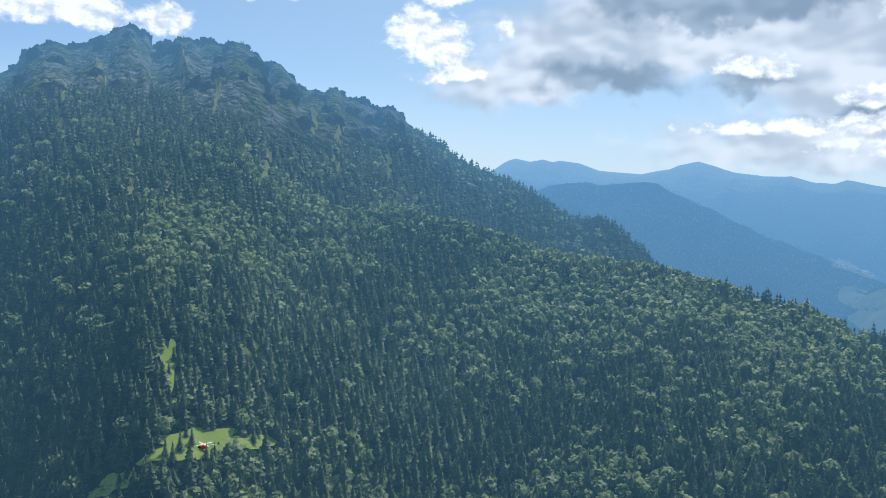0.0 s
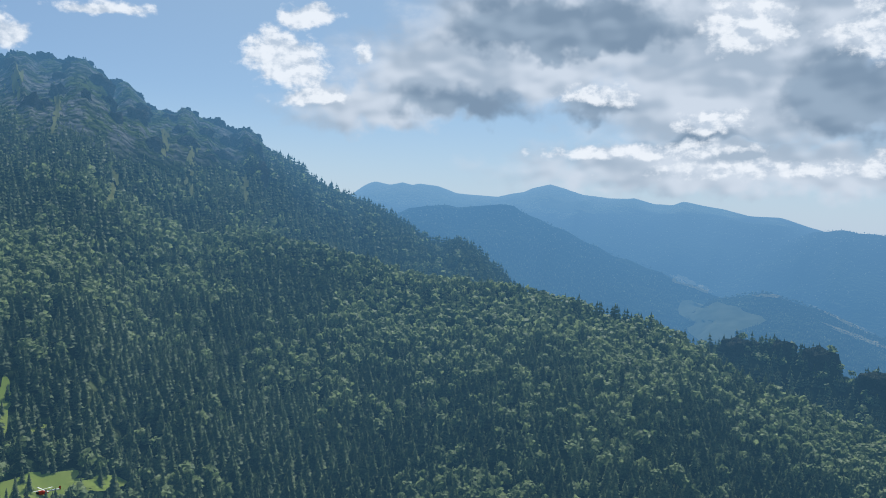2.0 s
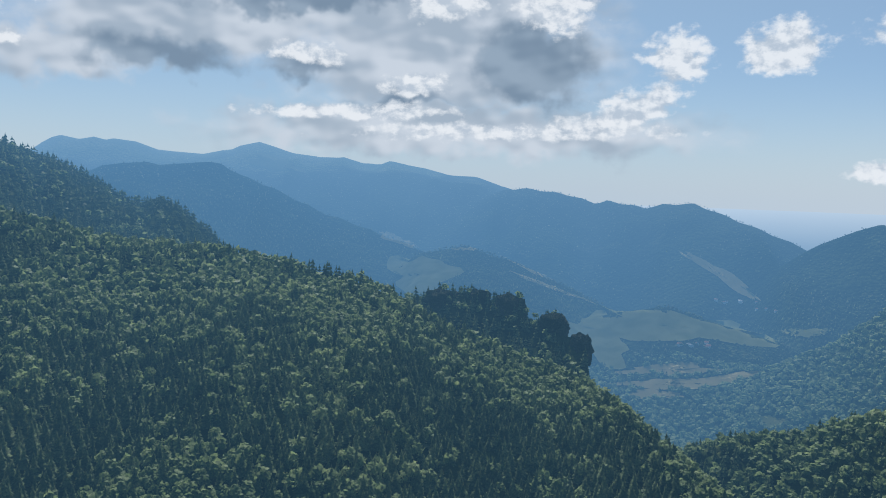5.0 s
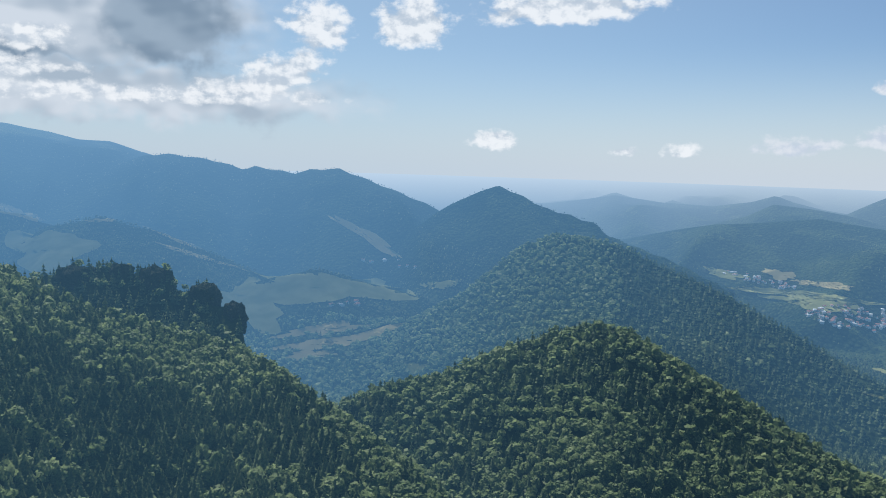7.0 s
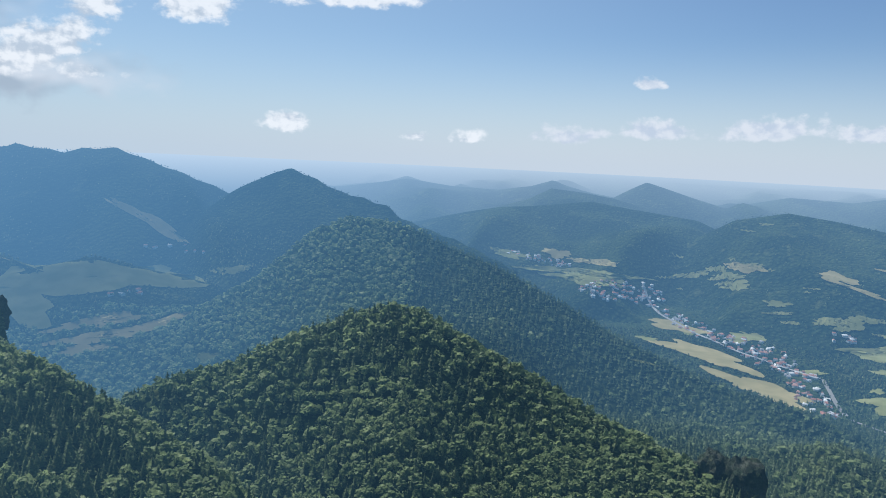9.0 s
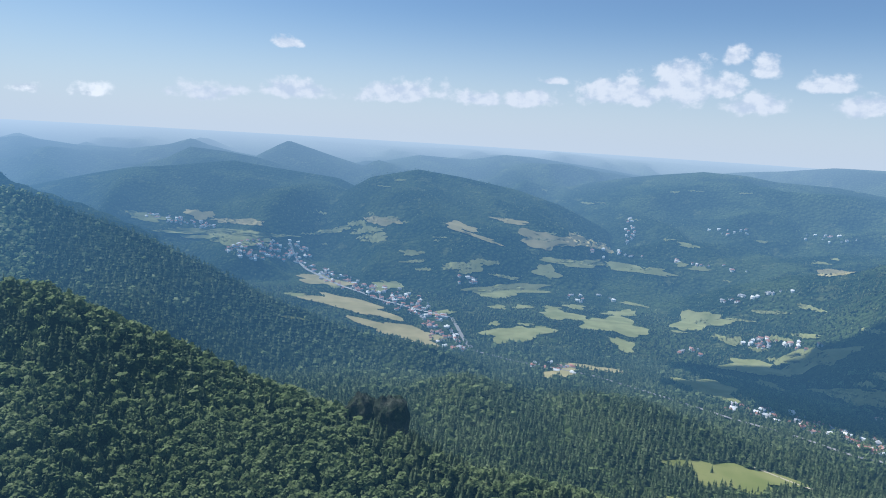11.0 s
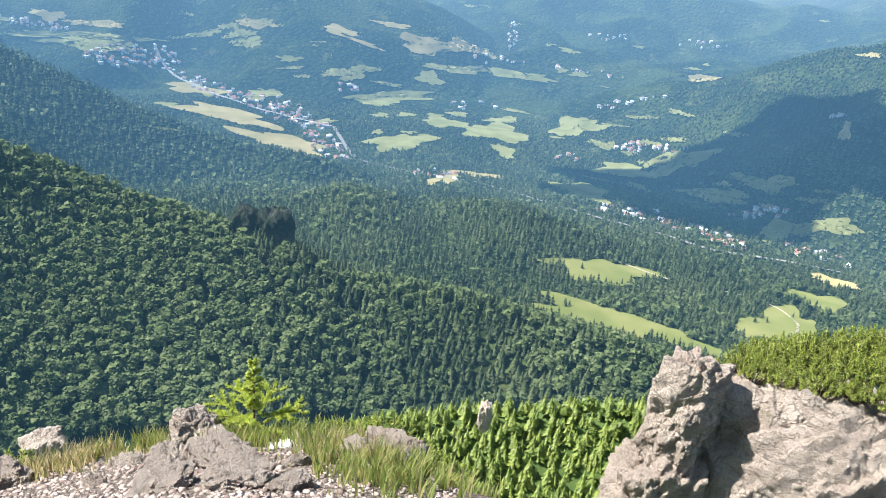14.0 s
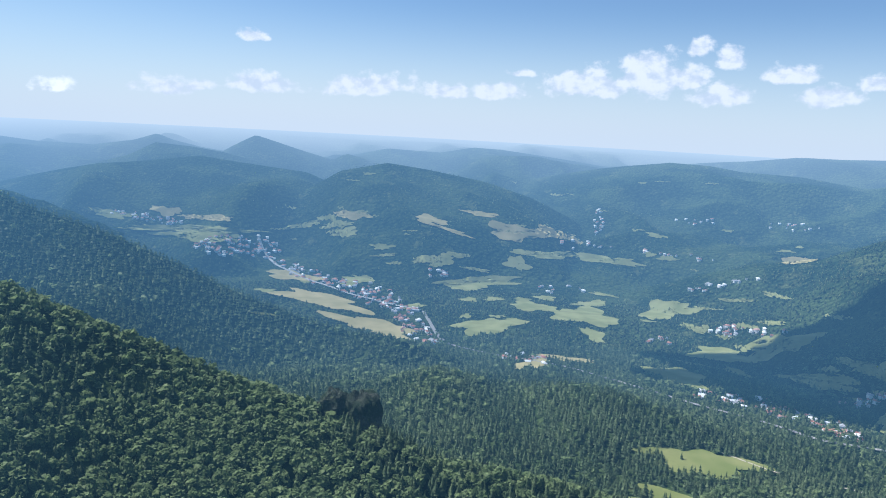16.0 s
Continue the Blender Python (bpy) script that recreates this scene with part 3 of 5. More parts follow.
def rock_mat(name, dark, light, scale, far=False):
    m, n = material(name)
    p = place(n)
    big = n.noise(p, 0.9 * scale, 6.0, 0.6)
    fine = n.noise(p, 13.0 * scale, 9.0, 0.75)
    tilted = n("ShaderNodeMapping", {"Vector": p, "Rotation": (0.6, 0.5, 0.2), "Scale": (1.0, 1.0, 2.2)}).outputs[0]
    layered = n.noise(tilted, 2.2 * scale, 7.0, 0.65)
    pit = n.noise(p, 40.0 * scale, 5.0, 0.75)
    bent_p = n("ShaderNodeVectorMath", {0: tilted, 1: n("ShaderNodeVectorMath", {0: n("ShaderNodeTexNoise", {"Vector": p, "Scale": 2.5 * scale, "Detail": 4.0}).outputs["Color"], "Scale": 0.5 / scale}, operation="SCALE").outputs[0]}, operation="ADD").outputs[0]
    joint = n("ShaderNodeTexVoronoi", {"Vector": bent_p, "Scale": 1.5 * scale}, feature="DISTANCE_TO_EDGE").outputs["Distance"]
    crack = n("ShaderNodeTexVoronoi", {"Vector": bent_p, "Scale": 4.5 * scale}, feature="DISTANCE_TO_EDGE").outputs["Distance"]
    gap = n.math("MULTIPLY", n.math("MAXIMUM", n.smooth(joint, 0.06, 0.0), n.math("MULTIPLY", n.smooth(crack, 0.06, 0.0), 0.3)), n.smooth(big, 0.42, 0.58))
    tone = n.mix(n.smooth(big, 0.32, 0.68), dark, light)
    tone = n.mix(n.smooth(fine, 0.45, 0.62, 0, 0.7), tone, n.mix(1.0, tone, (0.72, 0.66, 0.62), "MULTIPLY"))
    tone = n.mix(n.smooth(layered, 0.44, 0.34, 0.0, 0.5), tone, n.mix(1.0, tone, (0.62, 0.57, 0.53), "MULTIPLY"))
    tone = n.mix(n.math("MULTIPLY", gap, 0.4), tone, n.mix(1.0, tone, (0.4, 0.36, 0.33), "MULTIPLY"))
    tone = n.mix(n.smooth(n.noise(p, 1.7 * scale, 5.0, 0.7), 0.62, 0.68, 0, 0.5), tone, (0.19, 0.19, 0.075))
    bump = n.math("ADD", n.math("ADD", n.math("MULTIPLY", layered, 1.2), n.math("MULTIPLY", fine, 0.8)), n.math("SUBTRACT", n.math("MULTIPLY", pit, 0.35), n.math("MULTIPLY", gap, 0.22)))
    # far rock: haze painted over the stone colour
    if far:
        d = painted_haze(n, tone)
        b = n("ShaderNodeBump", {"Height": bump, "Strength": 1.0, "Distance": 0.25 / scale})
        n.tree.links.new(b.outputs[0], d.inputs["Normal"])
    else:
        finish(n, tone, 0.9, bump, 1.0, 0.22 / scale)
    return m


def plain(name, colour, rough=0.6, far=False, wear=0.25):
    m, n = material(name)
    p = place(n)
    tone = n.mix(n.smooth(n.noise(p, 0.35, 4.0), 0.35, 0.7, 0, wear), colour, n.mix(1.0, colour, (0.6, 0.6, 0.6), "MULTIPLY"))
    # far houses and roads also glow with painted haze
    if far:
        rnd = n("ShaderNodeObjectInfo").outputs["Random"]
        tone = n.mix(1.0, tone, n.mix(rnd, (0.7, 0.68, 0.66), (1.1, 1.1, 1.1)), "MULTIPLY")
        painted_haze(n, tone)
    else:
        finish(n, tone, rough)
    return m


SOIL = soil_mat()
SPRUCE_YOUNG = leafy("young_spruce_needles", (0.14, 0.20, 0.04), (0.27, 0.32, 0.075), (0.28, 0.31, 0.08))
BEECH_YOUNG = leafy("young_beech_leaves", (0.10, 0.16, 0.035), (0.18, 0.23, 0.055), (0.17, 0.21, 0.05))
# woods and land from 300 m outwards, haze painted into each
SPRUCE = hazed_leaf("spruce_needles", (0.045, 0.075, 0.042), (0.20, 0.24, 0.118), 0.6, 0.05, 0.7, 1.4)
BEECH = hazed_leaf("beech_leaves", (0.10, 0.142, 0.062), (0.235, 0.285, 0.13), 0.5, 0.07, 0.75, 1.35)
FAR_WOOD = hazed_leaf("distant_wood", (0.02, 0.036, 0.02), (0.14, 0.165, 0.07), 0.16, 0.05, lo=0.35, hi=2.0)
FAR_GROUND = hazed_ground("distant_land")
GRASS = meadow_mat("meadow_grass", (0.155, 0.175, 0.055), (0.225, 0.225, 0.085), True)
LUSH = meadow_mat("lush_meadow", (0.27, 0.34, 0.07), (0.36, 0.40, 0.10), True)
FAR_GRASS = meadow_mat("distant_pasture", (0.22, 0.225, 0.08), (0.33, 0.325, 0.14), True)
STRAW = meadow_mat("distant_stubble", (0.34, 0.29, 0.13), (0.46, 0.38, 0.19), True)
LIMESTONE = rock_mat("pale_limestone", (0.46, 0.375, 0.315), (0.70, 0.59, 0.50), 1.0)
# darker and greener than grey_crag, for the rock towers
DARK_GREEN_CRAG = rock_mat("dark_green_crag", (0.045, 0.065, 0.04), (0.12, 0.13, 0.10), 0.06, True)
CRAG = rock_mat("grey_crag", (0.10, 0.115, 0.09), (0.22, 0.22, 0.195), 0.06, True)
ASPHALT = plain("worn_road", (0.42, 0.41, 0.39), far=True)
WALL_WHITE = plain("house_plaster", (0.82, 0.80, 0.76), far=True)
ROOF_RED = plain("red_roof_tiles", (0.46, 0.25, 0.19), far=True)
ROOF_GREY = plain("grey_roof_sheet", (0.30, 0.30, 0.32), far=True)
ROOF_WHITE = plain("pale_roof_sheet", (0.70, 0.71, 0.72), far=True)
BARK = plain("spruce_bark", (0.11, 0.08, 0.055), 0.9)
RED = plain("red_paint", (0.55, 0.05, 0.03), 0.35, wear=0.1)
WHITE = plain("white_paint", (0.75, 0.75, 0.75), 0.35, wear=0.1)
GLASS_DARK = plain("dark_window", (0.03, 0.035, 0.04), 0.1)
METAL = plain("grey_metal", (0.25, 0.25, 0.26), 0.4)
CLOUD = plain("cloud_vapour", (0.9, 0.9, 0.9), 1.0, wear=0.05)


# ======================= building helpers =======================
def mesh_of(name, verts, faces, mat):
    me = bpy.data.meshes.new(name)
    verts, faces = np.asarray(verts, np.float32), np.asarray(faces, np.int32)
    me.vertices.add(len(verts))
    me.vertices.foreach_set("co", verts.ravel())
    k = faces.shape[1]
    me.loops.add(len(faces) * k)
    me.loops.foreach_set("vertex_index", faces.ravel())
    me.polygons.add(len(faces))
    me.polygons.foreach_set("loop_start", np.arange(0, len(faces) * k, k, dtype=np.int32))
    me.update(calc_edges=True)
    me.materials.append(mat)
    return me


def polar_sheet(name, azs, rings, mat, lift=0.0, close=False):
    h = height(azs[:, None], rings[None, :]) + lift
    x = rings[None, :] * np.sin(np.radians(azs))[:, None]
    y = rings[None, :] * np.cos(np.radians(azs))[:, None]
    verts = np.stack([x, y, h], -1).reshape(-1, 3)
    ni, nj = len(azs), len(rings)
    i = np.arange(ni if close else ni - 1)[:, None]
    j = np.arange(nj - 1)[None, :]
    a, b = i * nj + j, ((i + 1) % ni) * nj + j
    faces = np.stack([a, a + 1, b + 1, b], -1).reshape(-1, 4)
    ob = new(name, mesh_of(name, verts, faces, mat))
    ob.data.polygons.foreach_set("use_smooth", np.ones(len(faces), bool))
    return ob


# ======================= ground =======================
AZ_ALL = np.concatenate([AZ_FINE, np.arange(173.0, 299.0, 3.0)])
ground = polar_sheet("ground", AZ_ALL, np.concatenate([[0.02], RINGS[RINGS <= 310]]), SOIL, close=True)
tagged(ground, "steep wooded mountain ground falling from a rocky summit", "ground", kind="structure")
# all land beyond 300 m, its haze painted on as emission
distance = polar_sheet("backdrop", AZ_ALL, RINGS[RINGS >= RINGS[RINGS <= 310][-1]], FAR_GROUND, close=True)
tagged(distance, "hazy blue wooded hills and valley in the distance", "hills", kind="structure")


# ======================= woods =======================
def spruce_shape(tiers, sides, rng):
    """One spruce of height 1: stacked, ragged skirts of branches."""
    v, f = [], []
    for k in range(tiers):
        lo = 0.04 + 0.80 * k / tiers
        hi = min(1.0, lo + 1.45 / (tiers + 0.6)) if k < tiers - 1 else 1.0
        rad = 0.225 * (1 - 0.84 * k / tiers)
        base = len(v)
        v.append((0, 0, hi))
        turn = rng.uniform(0, 6.28)
        for s in range(sides):
            q = turn + 6.2832 * s / sides
            rr = rad * (rng.uniform(0.5, 0.75) if s % 2 else rng.uniform(0.9, 1.2))
            v.append((rr * math.cos(q), rr * math.sin(q), lo + (0.05 if s % 2 else 0.0) + rng.uniform(-0.02, 0.02)))
        for s in range(sides):
            f.append((base, base + 1 + s, base + 1 + (s + 1) % sides))
    return np.array(v), np.array(f)


ICO_V = np.array([(math.cos(t) * math.cos(p), math.sin(t) * math.cos(p), math.sin(p)) for t, p in
                  [(0, -1.5708)] + [(1.2566 * k, -0.4636) for k in range(5)] + [(1.2566 * k + 0.6283, 0.4636) for k in range(5)] + [(0, 1.5708)]])
ICO_F = np.array([(0, 1 + (k + 1) % 5, 1 + k) for k in range(5)] + [(1 + k, 1 + (k + 1) % 5, 6 + k) for k in range(5)]
                 + [(1 + (k + 1) % 5, 6 + (k + 1) % 5, 6 + k) for k in range(5)] + [(11, 6 + k, 6 + (k + 1) % 5) for k in range(5)])


OCT_V = np.array([(1, 0, 0), (0, 1, 0), (-1, 0, 0), (0, -1, 0), (0, 0, 1), (0, 0, -1)], float)
OCT_F = np.array([(0, 1, 4), (1, 2, 4), (2, 3, 4), (3, 0, 4), (1, 0, 5), (2, 1, 5), (3, 2, 5), (0, 3, 5)])


def broadleaf_shape(sprays, rng):
    """One broadleaved crown of height 1: loose sprays of leaves round a lumpy dome, with gaps between them."""
    v, f = [], []
    lobes = rng.normal(0, 1, (5, 3)) + (0, 0, 0.4)
    lobes /= np.linalg.norm(lobes, axis=1)[:, None]
    for k in range(sprays):
        u = 1 - 1.35 * (k + 0.5) / sprays
        q = 2.4 * k + rng.uniform(-0.4, 0.4)
        way = np.array([math.sqrt(max(0, 1 - u * u)) * math.cos(q), math.sqrt(max(0, 1 - u * u)) * math.sin(q), u])
        swell = 0.74 + 0.34 * max(0.0, float((lobes @ way).max())) ** 3 + rng.uniform(-0.07, 0.07)
        mid_ = way * swell * (0.33, 0.33, 0.47) + (0, 0, 0.47)
        face = way + (0, 0, 0.15) + rng.normal(0, 0.6, 3)
        face /= np.linalg.norm(face)
        a = np.cross(face, rng.normal(0, 1, 3))
        a /= np.linalg.norm(a)
        b = np.cross(face, a)
        size = 0.78 / math.sqrt(sprays) * rng.uniform(0.75, 1.3)
        base = len(v)
        for x, y in ((1, 0), (0.1, 0.85), (-1, 0.15), (-0.1, -0.8)):
            v.append(mid_ + (a * x + b * y) * size * rng.uniform(0.75, 1.2) - face * 0.03)
        v[base], v[base + 2] = v[base] - face * 0.05, v[base + 2] - face * 0.05
        f += [(base, base + 1, base + 3), (base + 1, base + 2, base + 3)]
    return np.array(v), np.array(f)


def spruce_boughs(tiers, sides, rng, full=1.1):
    """One spruce of height 1: whorls of separate drooping boughs round a spire."""
    v, f = [], []
    for k in range(tiers):
        z = 0.10 + 0.78 * k / tiers
        rad = 0.235 * (1 - 0.88 * k / tiers)
        turn = rng.uniform(0, 6.28)
        for s in range(sides):
            q = turn + 6.2832 * (s + rng.uniform(-0.25, 0.25)) / sides
            rr = rad * rng.uniform(0.75, 1.25)
            out, side = np.array([math.cos(q), math.sin(q), 0]), np.array([-math.sin(q), math.cos(q), 0])
            w = rr * math.sin(math.pi / sides) * full
            rise = 0.55 / tiers + 0.05
            base = len(v)
            v += [np.array([0, 0, z + rise]) - out * rr * 0.08, out * rr * 0.6 + side * w + (0, 0, z + rng.uniform(0, 0.04)), out * rr + (0, 0, z - 0.02), out * rr * 0.6 - side * w + (0, 0, z + rng.uniform(0, 0.04))]
            f += [(base, base + 1, base + 2), (base, base + 2, base + 3)]
    base = len(v)
    v += [np.array([0, 0, 1.0]), np.array([0.03, 0, 0.8]), np.array([-0.015, 0.026, 0.8]), np.array([-0.015, -0.026, 0.8])]
    f += [(base, base + 1, base + 2), (base, base + 2, base + 3), (base, base + 3, base + 1)]
    return np.array(v), np.array(f)


def wood(name, shapes, places, mat, label, rng):
    """Many crowns in one mesh. places: x, y, z, height, width factor."""
    vs, fs, start = [], [], 0
    pick = rng.integers(0, len(shapes), len(places))
    for k, (v, f) in enumerate(shapes):
        p = places[pick == k]
        if not len(p):
            continue
        q = rng.uniform(0, 6.2832, len(p))
        c, s = np.cos(q)[:, None], np.sin(q)[:, None]
        w = (p[:, 3] * p[:, 4])[:, None]
        lean = rng.normal(0, 0.03, (len(p), 2))
        x = (v[None, :, 0] * c - v[None, :, 1] * s) * w + v[None, :, 2] * lean[:, :1] * p[:, 3:4] + p[:, 0:1]
        y = (v[None, :, 0] * s + v[None, :, 1] * c) * w + v[None, :, 2] * lean[:, 1:] * p[:, 3:4] + p[:, 1:2]
        z = v[None, :, 2] * p[:, 3:4] + p[:, 2:3]
        vs.append(np.stack([x, y, z], -1).reshape(-1, 3))
        fs.append((f[None] + (start + np.arange(len(p)) * len(v))[:, None, None]).reshape(-1, 3))
        start += len(p) * len(v)
    ob = new(name, mesh_of(name, np.concatenate(vs), np.concatenate(fs), mat))
    return tagged(ob, label, "forest", kind="stuff")


# open ground in the woods: azimuth, elevation, half width, half height in degrees, lean
CLEARINGS = [(120.4, -22.15, 3.9, 0.82, 0.04), (122.4, -25.5, 7.4, 0.80, -0.06), (133.9, -23.3, 2.7, 1.2, 0.16), (135.9, -20.98, 2.15, 0.49, -0.02),
             (55.1, -15.17, 0.72, 0.37, 0.02), (-16.8, -18.38, 4.08, 1.02, 0.04), (-22.8, -20.47, 1.63, 0.57, 0.29), (-19.2, -12.75, 0.53, 1.62, -0.04),
             (-17.1, -14.41, 0.70, 0.19, -0.04)]
GULLIES = []
_g = random.Random(3)
for az, top, foot_ in ((-21.0, 4.2, -1.6), (-26.0, 5.6, 2.6), (-7.5, 4.6, 1.0), (-12.6, 2.4, 0.2), (-9.4, 5.2, 3.6), (-16.0, 7.0, 4.6), (-23.6, 7.2, 5.4), (-4.0, 2.6, 0.6), (-18.4, 8.3, 6.8)):
    for k in range(7):
        e = top + (foot_ - top) * (k + _g.random() * 0.7) / 7
        GULLIES.append((az - 0.12 * (top - e) + _g.uniform(-0.22, 0.22), e, _g.uniform(0.08, 0.2), _g.uniform(0.2, 0.42), 0.0))
PASTURES = [(82.0, -8.18, 4.58, 0.23, -0.03), (82.9, -8.69, 2.68, 0.35, -0.07), (77.0, -7.17, 1.28, 0.29, -0.12), (93.9, -11.64, 1.22, 0.37, 0.11),
            (92.4, -7.60, 1.19, 0.20, 0.12), (90.0, -7.72, 1.36, 0.20, 0.22), (95.8, -9.12, 0.82, 0.20, 0.02), (99.2, -9.89, 1.04, 0.25, 0.13),
            (100.4, -10.06, 0.83, 0.33, 0.33), (108.0, -9.01, 2.53, 0.25, 0.01), (112.2, -9.04, 2.52, 0.25, -0.08), (105.9, -9.83, 0.94, 0.46, -0.15),
            (103.4, -11.28, 2.95, 0.33, 0.09), (102.2, -11.78, 1.48, 0.25, 0.04), (107.3, -12.88, 1.71, 0.33, -0.04), (111.2, -13.26, 2.34, 0.58, -0.03),
            (111.9, -14.53, 0.87, 0.41, -0.30), (104.0, -14.57, 2.34, 0.58, 0.14)]
HILL_PASTURES = [(117.0, -12.17, 1.83, 0.65, 0.19), (111.8, -12.26, 0.84, 0.21, 0.17), (119.1, -13.19, 1.03, 0.24, -0.09), (124.5, -13.56, 2.25, 0.70, 0.34),
                 (120.9, -14.81, 2.02, 0.48, 0.02), (118.2, -16.72, 2.09, 0.56, -0.08), (130.8, -14.02, 1.76, 0.52, 0.16), (132.6, -16.90, 1.70, 0.66, 0.30),
                 (135.5, -15.94, 1.65, 0.50, 0.10), (127.6, -15.48, 2.25, 0.46, 0.05), (29.9, -6.66, 2.34, 1.41, -0.02), (48.0, -9.52, 6.16, 1.07, -0.02),
                 (42.8, -10.84, 2.39, 1.61, -0.22), (56.8, -9.07, 1.47, 0.25, 0.08), (7.8, 1.85, 2.95, 0.47, 0.0), (19.1, 1.17, 1.64, 0.57, -0.16)]
STUBBLE = [(83.3, -7.35, 1.79, 0.19, -0.05), (80.5, -6.93, 1.03, 0.30, -0.11), (89.3, -11.44, 1.95, 0.32, -0.11), (91.5, -13.18, 3.41, 0.48, -0.19),
           (95.4, -14.97, 3.33, 0.53, -0.19), (93.5, -6.89, 1.28, 0.28, -0.03), (99.3, -6.99, 1.16, 0.29, -0.16), (100.6, -7.65, 1.89, 0.12, -0.26),
           (103.0, -6.34, 1.26, 0.17, -0.10), (105.4, -7.56, 1.77, 0.62, -0.10), (108.5, -7.52, 1.90, 0.33, -0.14), (107.6, -16.99, 1.28, 0.37, 0.25),
           (110.1, -16.42, 2.15, 0.16, -0.03), (125.1, -7.75, 1.04, 0.20, 0.15)]
HILL_STUBBLE = [(134.6, -9.84, 0.33, 0.66, 0.15), (134.8, -4.94, 0.70, 0.14, 0.11), (136.5, -19.51, 1.51, 0.28, -0.02), (28.0, -4.17, 1.43, 0.29, -0.35),
                (48.1, -12.50, 3.10, 0.37, 0.12), (47.9, -13.52, 3.10, 0.36, 0.11), (51.8, -12.77, 2.09, 0.33, 0.30), (47.1, -14.32, 1.86, 0.28, 0.09),
                (51.3, -5.68, 2.51, 0.41, -0.57), (37.8, -6.00, 1.87, 0.12, -0.43), (39.3, -7.20, 2.67, 0.12, -0.32), (33.1, -4.71, 0.88, 0.11, 0.0)]
TOWNS = [(85.3, -9.36, 2.96, 0.70, -0.03), (79.6, -7.49, 2.70, 0.30, -0.17), (88.3, -10.44, 1.54, 0.32, -0.31), (91.0, -11.53, 1.99, 0.52, -0.25),
         (95.1, -12.65, 2.89, 0.73, -0.29), (98.0, -14.04, 1.70, 0.74, -0.37), (98.9, -15.46, 1.49, 0.49, -0.27), (107.1, -16.61, 2.16, 0.33, -0.04),
         (111.6, -6.38, 0.33, 1.03, 0.06), (110.9, -8.09, 1.88, 0.25, 0.01), (121.1, -13.05, 1.10, 0.32, 0.21), (123.9, -12.77, 1.16, 0.20, 0.12),
         (120.4, -17.67, 2.46, 0.31, -0.02), (124.0, -17.78, 2.41, 0.46, -0.10), (129.1, -18.38, 2.09, 0.45, -0.12), (131.0, -15.99, 2.09, 0.37, 0.29),
         (134.8, -18.10, 2.42, 0.32, -0.05)]
HAMLETS = [(100.0, -10.90, 1.25, 0.25, 0.13), (109.0, -11.45, 1.90, 0.33, 0.06), (117.2, -14.40, 1.23, 0.32, 0.10), (134.0, -8.89, 0.47, 0.18, -0.08),
           (117.5, -8.24, 2.44, 0.20, -0.02), (124.3, -5.57, 2.26, 0.20, 0.03), (49.7, -10.66, 1.25, 0.25, 0.01), (120.4, -10.01, 2.33, 0.24, 0.30),
           (53.0, -7.71, 2.51, 0.50, 0.02), (118.1, -5.74, 2.01, 0.24, -0.03)]
for k in range(48):
    az = _g.uniform(87, 136)
    el = _g.uniform(-15.5, -6.6) if az < 118 else _g.uniform(-16.5, -10)
    HILL_PASTURES.append((az, el, _g.uniform(0.35, 1.2), _g.uniform(0.07, 0.2), _g.uniform(-0.15, 0.15)))
for k in range(26):
    HILL_PASTURES.append((_g.uniform(88, 137), _g.uniform(-9.5, -2.9), _g.uniform(0.15, 0.6), _g.uniform(0.03, 0.08), _g.uniform(-0.1, 0.1)))
OPEN = CLEARINGS + GULLIES + PASTURES + HILL_PASTURES + STUBBLE + HILL_STUBBLE


def edge_wobble(k, q):
    """How far a field's edge swells or shrinks in the direction q round its middle."""
    return 1 + 0.20 * np.sin(3 * q + k * 1.7) + 0.15 * np.sin(5 * q + k * 2.9) + 0.09 * np.sin(9 * q + k)


def open_ground(az, el, spots, grow=1.0):
    inside = np.zeros(np.shape(az), bool)
    for k, (a, e, wa, we, lean) in enumerate(spots):
        u, v = (az - a) / wa, (el - e - lean * (az - a)) / we
        inside |= np.hypot(u, v) < edge_wobble(k, np.arctan2(v, u)) * grow
    return inside


def on_bare_face(az, el, r):
    """The rocky upper face of the massif, where only dwarf pines grow."""
    line = np.interp(az, [-60, -28, -22, -12, -7, -2, 2], [3.2, 5.2, 6.0, 3.6, 2.6, 3.4, 8]) + 1.6 * value_noise(az * 0.9, az * 0, 51)
    return (r > 1000) & (az < 2) & (el > line)


